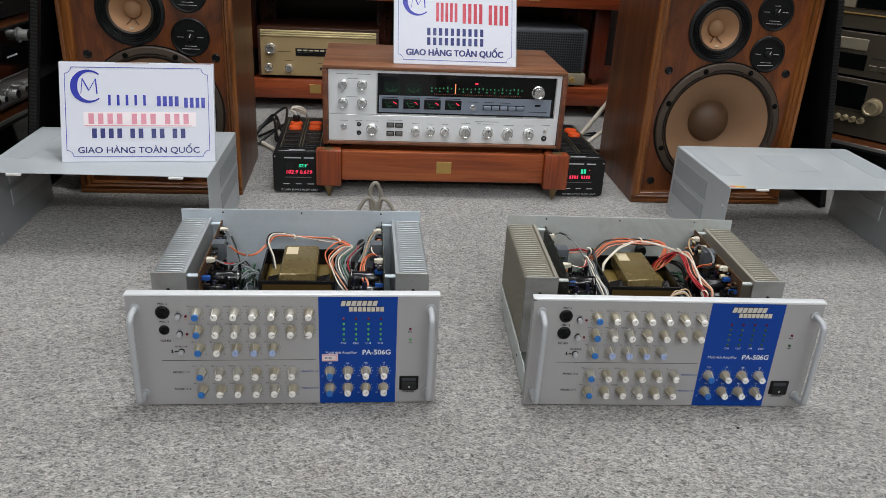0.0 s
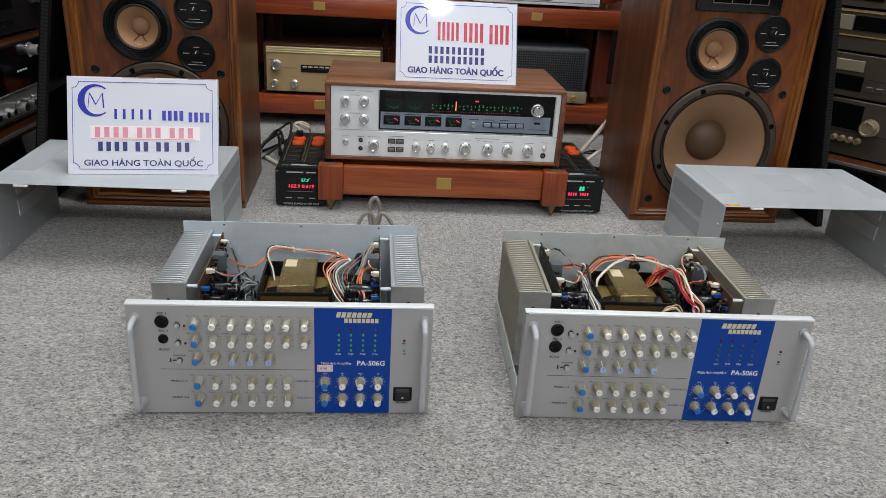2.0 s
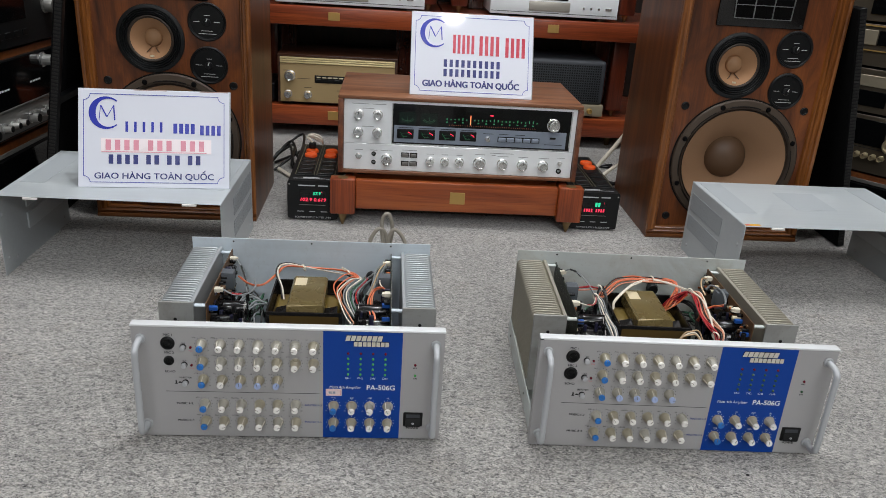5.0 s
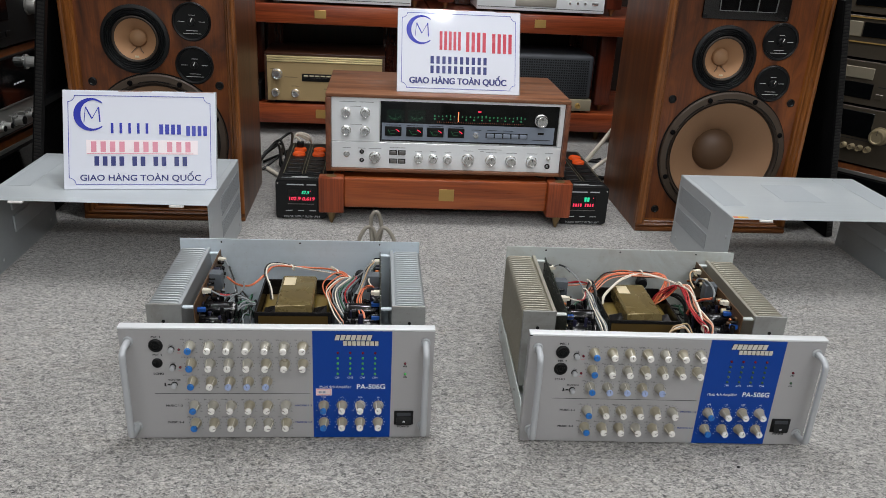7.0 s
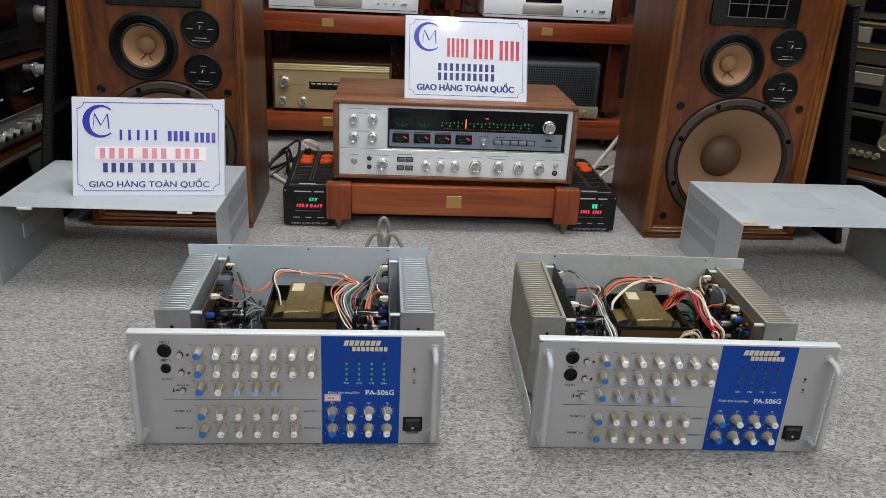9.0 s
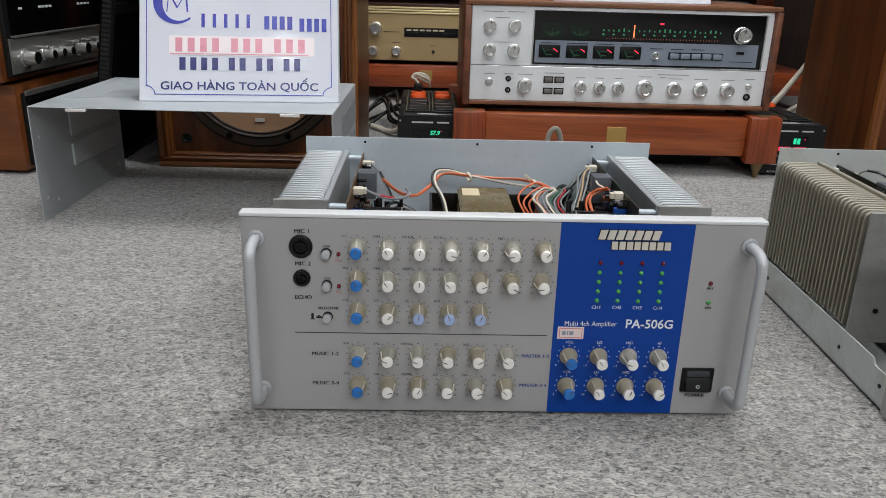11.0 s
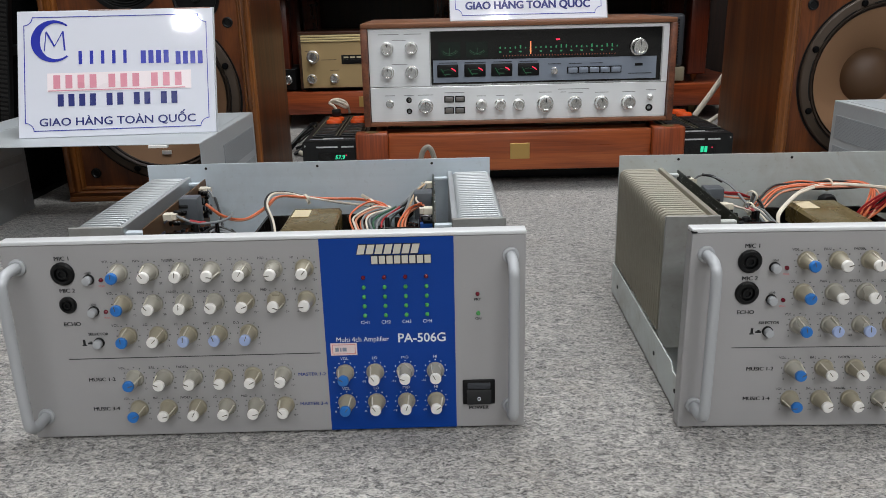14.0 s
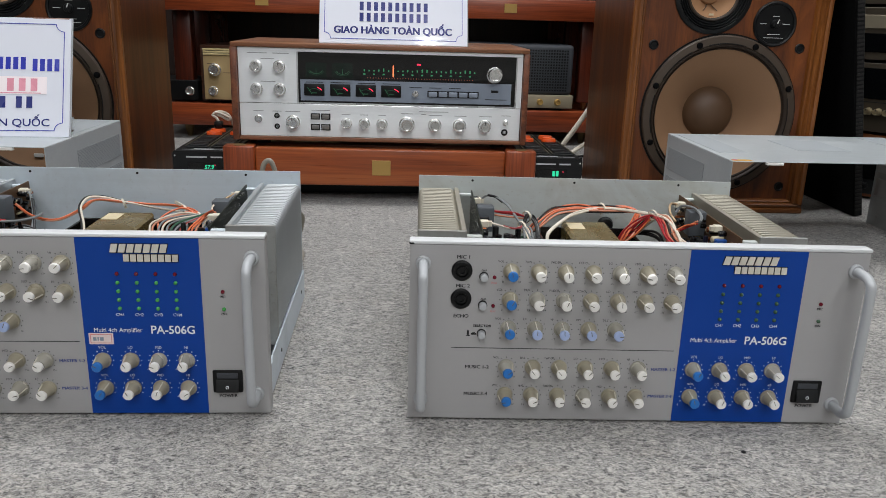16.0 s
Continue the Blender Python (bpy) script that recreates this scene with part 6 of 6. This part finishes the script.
def player(m, w, h, d, face, label, feet=0.012):
    ob = thing("disc_player", label, "disc player", m)
    part("body", B().box(0.002, w - 0.002, 0.008, d, feet, feet + h, 0.001, 1), face, ob)
    f = part("face", B().box(0, w, 0, 0.008, feet, feet + h, 0.002), face, ob, "brushed silver face")
    part("tray", B().box(w * 0.3, w * 0.62, -0.003, 0.001, feet + h * 0.2, feet + h * 0.62, 0.0025), TRAY_SILVER, f)
    part("display", B().box(w * 0.32, w * 0.6, -0.0014, 0.0005, feet + h * 0.7, feet + h * 0.88), GLASS_BLACK, f)
    for i in range(4):
        part("push_key", B().box(w * 0.72 + i * 0.026, w * 0.72 + i * 0.026 + (0.007 if i < 3 else 0.022), -0.003, 0.0005, feet + h * 0.36, feet + h * 0.47, 0.001, 1), CHROME, ob)
    part("low_groove", B().box(0.004, w - 0.004, -0.0006, 0.0004, feet + h * 0.12, feet + h * 0.14), INK, f)
    for x in (0.05, w - 0.05):
        for y in (0.035, d - 0.035):
            part("foot", B().cyl((x, y, 0), "z", 0.016, feet, 16), GREY_FACE, ob)


player(pose(0.457, 1.742, 0.4395), 0.435, 0.075, 0.27, FACE, "silver disc player on the upper rack shelf")
player(pose(-0.252, 1.742, 0.4395), 0.49, 0.07, 0.27, FACE, "low silver player on the upper rack shelf", 0.01)


small = thing("preamplifier", "small black unit with a silver knob on the rack", "preamplifier", pose(-0.406, 1.765, 0.1095))
part("case", B().box(0, 0.14, 0.006, 0.2, 0.005, 0.065, 0.002), BLACK_SHEET, small)
part("face", B().box(0, 0.14, 0, 0.006, 0.005, 0.065, 0.001, 1), BLACK, small)
turned_knob(small, 0.115, 0, 0.034, 0.012, 0.016)
for x in (0.02, 0.12):
    for y in (0.03, 0.17):
        part("foot", B().cyl((x, y, 0), "z", 0.008, 0.0055, 12), RUBBER, small)


# ---- stacks at the sides ----
def component(m, w, h, d, case, face, label, design, feet=0.007):
    """One hi-fi unit; its front looks towards -y, its lower near corner is the origin."""
    ob = thing("hifi_component", label, "hifi unit", m)
    wood_case = case is STACK_WOOD
    part("case", B().box(0, w, 0.006, d, feet, feet + h, 0.002), case, ob)
    for x in (0.04, w - 0.04):
        for y in (0.04, d - 0.04):
            part("foot", B().cyl((x, y, 0), "z", 0.013, feet + 0.0005, 14), RUBBER, ob)
    inset = 0.014 if wood_case else 0.0
    f = part("face", B().box(inset, w - inset, -0.003, 0.0055, feet + inset * 0.6, feet + h - inset * 1.2, 0.001, 1), face, ob)
    design(ob, f, w, h, feet)
    return ob


def design_dark(ob, f, w, h, z):
    part("frame_line", B().box(0.014, w - 0.014, -0.006, -0.0025, z + h - 0.022, z + h - 0.012, 0.001, 1), GREY_FACE, f)
    part("window", B().box(0.03, w - 0.03, -0.0045, -0.0025, z + h * 0.3, z + h * 0.8), GLASS_BLACK, f)
    for i in range(5):
        turned_knob(ob, 0.06 + i * 0.075, -0.003, z + h * 0.18, 0.008, 0.012, BLACK)


def skirted_knob(ob, x, y, z, r, d):
    """A knob with a bright skirt ring, a ribbed body and a front blackened for its shade."""
    k = part("knob", B().lathe((x, y, z), [(r * 1.15, 0), (r * 1.15, d * 0.14), (r * 1.02, d * 0.2), (r * 0.9, d * 0.24), (r * 0.86, d), (0, d)], 30, flute=0.05), SILVER_KNOB, ob)
    # Black disc: the shade on the knob's front is put into its colour.
    part("front_disc", B().lathe((x, y - d, z), [(r * 0.8, 0), (r * 0.78, 0.0012), (0, 0.0014)], 24), BLACK, k, "knob front, blackened for its shade")
    part("skirt", B().lathe((x, y, z), [(r * 1.22, 0), (r * 1.22, d * 0.1), (r * 1.12, d * 0.16)], 30), CHROME, k, "bright skirt ring")


def design_tuner(ob, f, w, h, z):
    part("dial_frame", B().box(0.028, w - 0.02, -0.008, -0.0025, z + h * 0.355, z + h * 0.375, 0.001, 1), GREY_FACE, f)
    part("dial_glass", B().box(0.03, w - 0.02, -0.0055, -0.0025, z + h * 0.375, z + h * 0.9), GLASS_BLACK, f)
    for x0, x1, n in ((0.06, 0.075, 1), (0.125, 0.175, 4), (0.27, 0.325, 4)):
        for i in range(n):
            a = x0 + (x1 - x0) * i / n
            part("dial_mark", B().box(a, a + (x1 - x0) / n * 0.7, -0.0062, -0.0054, z + h * 0.58, z + h * 0.6), INK_WHITE, f)
    part("lower_plate", B().box(0.017, w - 0.017, -0.0055, -0.0028, z + 0.012, z + h * 0.35, 0.001, 1), GREY_FACE, f, "dull silver control strip")
    kz = z + h * 0.185
    for x, r, d in ((0.058, 0.0135, 0.024), (0.123, 0.0092, 0.021), (0.159, 0.0092, 0.021), (0.192, 0.0092, 0.021), (0.247, 0.0135, 0.024), (0.304, 0.0092, 0.018), (0.335, 0.0092, 0.018), (0.39, 0.0135, 0.024)):
        skirted_knob(ob, x, -0.0055, kz, r, d)
    for x in (0.105, 0.225, 0.275, 0.32):
        part("lever", B().cyl((x, -0.005, kz + 0.014), "-y", 0.0032, 0.02, 12, 0.0022), CHROME, ob)
    skirted_knob(ob, 0.345, -0.0055, z + h * 0.8, 0.0155, 0.026)


def design_black(ob, f, w, h, z):
    part("window", B().box(0.03, w * 0.6, -0.0045, -0.0025, z + h * 0.4, z + h * 0.85), GLASS_BLACK, f)
    turned_knob(ob, w - 0.07, -0.003, z + h * 0.55, 0.02, 0.025, GREY_FACE)
    for i in range(6):
        part("push_key", B().box(0.04 + i * 0.04, 0.066 + i * 0.04, -0.006, -0.0025, z + h * 0.14, z + h * 0.24, 0.001, 1), BLACK, ob)


def design_amp(ob, f, w, h, z):
    part("window", B().box(0.03, 0.25, -0.0055, -0.0025, z + h * 0.48, z + h * 0.93, 0.001, 1), GLASS_BLACK, f)
    turned_knob(ob, 0.275, -0.003, z + h * 0.57, 0.0215, 0.03, KNOB_GOLD, "volume_knob")
    for i in range(7):
        turned_knob(ob, 0.128 + i * 0.021, -0.003, z + h * 0.3, 0.0075, 0.02, KNOB_GOLD)
    turned_knob(ob, w - 0.06, -0.003, z + h * 0.3, 0.014, 0.02, KNOB_GOLD)
    part("rule", B().box(0.02, w - 0.02, -0.004, -0.0025, z + h * 0.43, z + h * 0.44), INK, f)


TRAY = brushed("pale_champagne_tray", rgb("958b78"), 0.34, "x", 0.4)


def design_deck(ob, f, w, h, z):
    part("tray", B().box(0.134, 0.222, -0.006, -0.0025, z + h * 0.6, z + h * 0.86, 0.001, 1), TRAY, f)
    part("window", B().box(0.133, 0.228, -0.0055, -0.0025, z + h * 0.15, z + h * 0.51, 0.001, 1), GLASS_BLACK, f)
    for i in range(6):
        part("push_key", B().box(0.238 + i * 0.027, 0.257 + i * 0.027, -0.006, -0.0025, z + h * 0.18, z + h * 0.3, 0.001, 1), CHAMPAGNE, ob)
    part("rule", B().box(0.24, w - 0.02, -0.004, -0.0025, z + h * 0.45, z + h * 0.47), INK, f)
    turned_knob(ob, w * 0.88, -0.003, z + h * 0.62, 0.016, 0.018, KNOB_GOLD)


def design_tape(ob, f, w, h, z):
    part("window", B().box(0.168, 0.31, -0.0055, -0.0025, z + h * 0.5, z + h * 0.86, 0.001, 1), GLASS_BLACK, f)
    part("door", B().box(0.1, 0.165, -0.006, -0.0025, z + h * 0.5, z + h * 0.86, 0.001, 1), TRAY, f)
    part("top_rule", B().box(0.0, w, -0.0065, -0.0025, z + h * 0.945, z + h * 0.975), BRASS, f)
    part("low_rule", B().box(0.0, w, -0.0065, -0.0025, z + h * 0.36, z + h * 0.385), BRASS, f)
    for i in range(4):
        part("push_key", B().box(0.32 + i * 0.024, 0.338 + i * 0.024, -0.006, -0.0025, z + h * 0.55, z + h * 0.7, 0.001, 1), CHAMPAGNE, ob)


WEST = (-0.785, 0.805, 86)
EAST = (1.298, 1.195, -51)


def stack(at, units, group):
    z = 0.0
    for w, h, d, case, face, label, design, shift in units:
        ob = component(pose(at[0], at[1], z, 0, 0, at[2]) @ pose(shift, 0, 0), w, h, d, case, face, label, design)
        ob["group"] = group
        z += h + 0.007


stack(WEST, [(0.46, 0.156, 0.33, STACK_WOOD, BLACK_SHEET, "wood-cased amplifier with a black face on the floor", design_dark, 0.0),
             (0.46, 0.206, 0.34, STACK_WOOD, BLACK_SHEET, "wood-cased receiver with silver knobs on another unit", design_tuner, -0.03),
             (0.44, 0.15, 0.32, BLACK_SHEET, BLACK_SHEET, "black hi-fi unit on top of a wood-cased receiver", design_black, 0.0)], "stacked units by the west wall")
stack(EAST, [(0.45, 0.144, 0.33, STACK_WOOD, BLACK_SHEET, "wood-topped unit with a dark face on the floor", design_dark, 0.0),
             (0.43, 0.152, 0.33, BLACK_SHEET, CHAMPAGNE, "champagne-grey amplifier with a large volume knob", design_amp, 0.0),
             (0.43, 0.113, 0.32, BLACK_SHEET, CHAMPAGNE, "champagne-grey disc deck with a dark window", design_deck, 0.0),
             (0.43, 0.106, 0.32, BLACK_SHEET, CHAMPAGNE, "champagne-grey tape deck with a dark window", design_tape, 0.0),
             (0.43, 0.108, 0.32, BLACK_SHEET, CHAMPAGNE, "champagne-grey deck at the top of the stack", design_deck, 0.0)], "stacked units by the east wall")


# ---- cords ----
def cord(name, label, pts, r, mat, group=""):
    return single(name, B().tube(pts, r, 10, 8), mat, label, "cable", group=group)


cord("mains_cord", "beige-grey mains cord coiled and looped up behind the amplifier",
     [(0.115, 0.338, 0.05), (0.116, 0.375, 0.02), (0.112, 0.45, 0.005), (0.108, 0.53, 0.005), (0.118, 0.57, 0.02), (0.136, 0.572, 0.07), (0.144, 0.568, 0.115), (0.138, 0.565, 0.147), (0.129, 0.565, 0.151), (0.122, 0.564, 0.135),
      (0.125, 0.56, 0.09), (0.137, 0.555, 0.045), (0.155, 0.55, 0.012), (0.13, 0.545, 0.005), (0.094, 0.55, 0.03), (0.096, 0.556, 0.085), (0.112, 0.56, 0.118), (0.128, 0.562, 0.112), (0.137, 0.56, 0.07), (0.141, 0.555, 0.02), (0.165, 0.55, 0.008),
      (0.18, 0.552, 0.04), (0.17, 0.556, 0.095), (0.151, 0.56, 0.119), (0.138, 0.56, 0.104), (0.13, 0.556, 0.05), (0.137, 0.55, 0.01), (0.18, 0.55, 0.006), (0.188, 0.5, 0.005), (0.184, 0.43, 0.01), (0.19, 0.39, 0.05), (0.204, 0.368, 0.09), (0.208, 0.36, 0.11), (0.203, 0.351, 0.118), (0.19, 0.345, 0.105)], 0.0042, CORD)
rn = random.Random(9)
for k in range(7):
    x, y = -0.25 + 0.05 * rn.random(), 1.3 + 0.2 * rn.random()
    cord("black_cable", "thin black cable in a loose tangle on the carpet",
         [(x, y, 0.006), (x + 0.05 + 0.05 * rn.random(), y + 0.06, 0.02 + 0.05 * rn.random()), (x + 0.1, y - 0.05 - 0.1 * rn.random(), 0.03), (x + 0.17, y + 0.05 * rn.random(), 0.006), (x + 0.26, y - 0.02, 0.006)], 0.004, BLACK, "cables by the rack")
for k in range(6):
    x, y = 0.62 + 0.06 * rn.random(), 1.25 + 0.25 * rn.random()
    cord("black_cable", "thin black cable in a loose tangle on the carpet",
         [(x, y, 0.006), (x + 0.05, y + 0.05, 0.02 + 0.06 * rn.random()), (x + 0.1, y - 0.08 * rn.random(), 0.03), (x + 0.15, y + 0.04 * rn.random(), 0.006), (x + 0.22, y + 0.1 * rn.random(), 0.006)], 0.004, BLACK, "cables by the rack")
cord("ivory_cable", "thick ivory cable rising past the filter box", [(0.66, 1.255, 0.0065), (0.70, 1.258, 0.018), (0.738, 1.256, 0.05), (0.775, 1.248, 0.105), (0.811, 1.238, 0.165), (0.85, 1.225, 0.235), (0.9, 1.215, 0.32)], 0.0065, CORD_WHITE)
cord("ivory_cable", "ivory cable lying across the carpet behind the filter box", [(0.69, 1.2, 0.006), (0.72, 1.205, 0.02), (0.76, 1.22, 0.052), (0.82, 1.25, 0.085), (0.9, 1.3, 0.1)], 0.0055, CORD_WHITE)
cord("ivory_cable", "ivory cable lying behind the filter box", [(-0.2, 1.33, 0.008), (-0.15, 1.25, 0.008), (-0.13, 1.2, 0.02), (-0.1, 1.2, 0.04)], 0.006, CORD_WHITE)
plug = thing("power_plug", "dark plug with a pale tied cord in the filter box", "plug", pose(-0.079, 1.175, 0.1165) @ Matrix.Scale(0.8, 4))
part("plug_body", B().box(-0.012, 0.012, -0.011, 0.011, 0, 0.02, 0.004), BLACK, plug)
part("cord", B().tube([(0, 0, 0.02), (-0.008, 0.002, 0.03), (-0.018, 0.004, 0.036), (-0.008, 0.006, 0.044), (0.012, 0.008, 0.038), (0.03, 0.01, 0.028), (0.026, 0.012, 0.022), (0.004, 0.011, 0.033), (-0.014, 0.012, 0.042), (0.006, 0.014, 0.046), (0.028, 0.018, 0.034), (0.034, 0.035, 0.004)], 0.0036, 8, 6), CORD_WHITE, plug)

single("crumb", B().lathe((0.666, -0.072, 0.0), [(0.0024, 0), (0.0021, 0.0012), (0.0009, 0.0018), (0, 0.0019)], 9, "z"), RUBBER, "tiny dark crumb lying on the grey carpet", "crumb")

# ---- carpet tiles ----
TILE = 0.687
tile = mesh_of("carpet_tile", B().box(0.0001, TILE - 0.0001, 0.0001, TILE - 0.0001, -0.0068, 0, 0.0004, 1), CARPET)
for i in range(-2, 4):
    for k in range(-10, 3):
        x, y = -0.09 + i * TILE, 0.408 + k * TILE
        if x > -1.6 and x + TILE < 2.2:
            part("carpet_tile", tile, None, floor, m=pose(x, y, 0))
part("carpet_edge", B().box(-1.6, 2.2, -6.6, 2.4, -0.0069, -0.004), CARPET, floor)
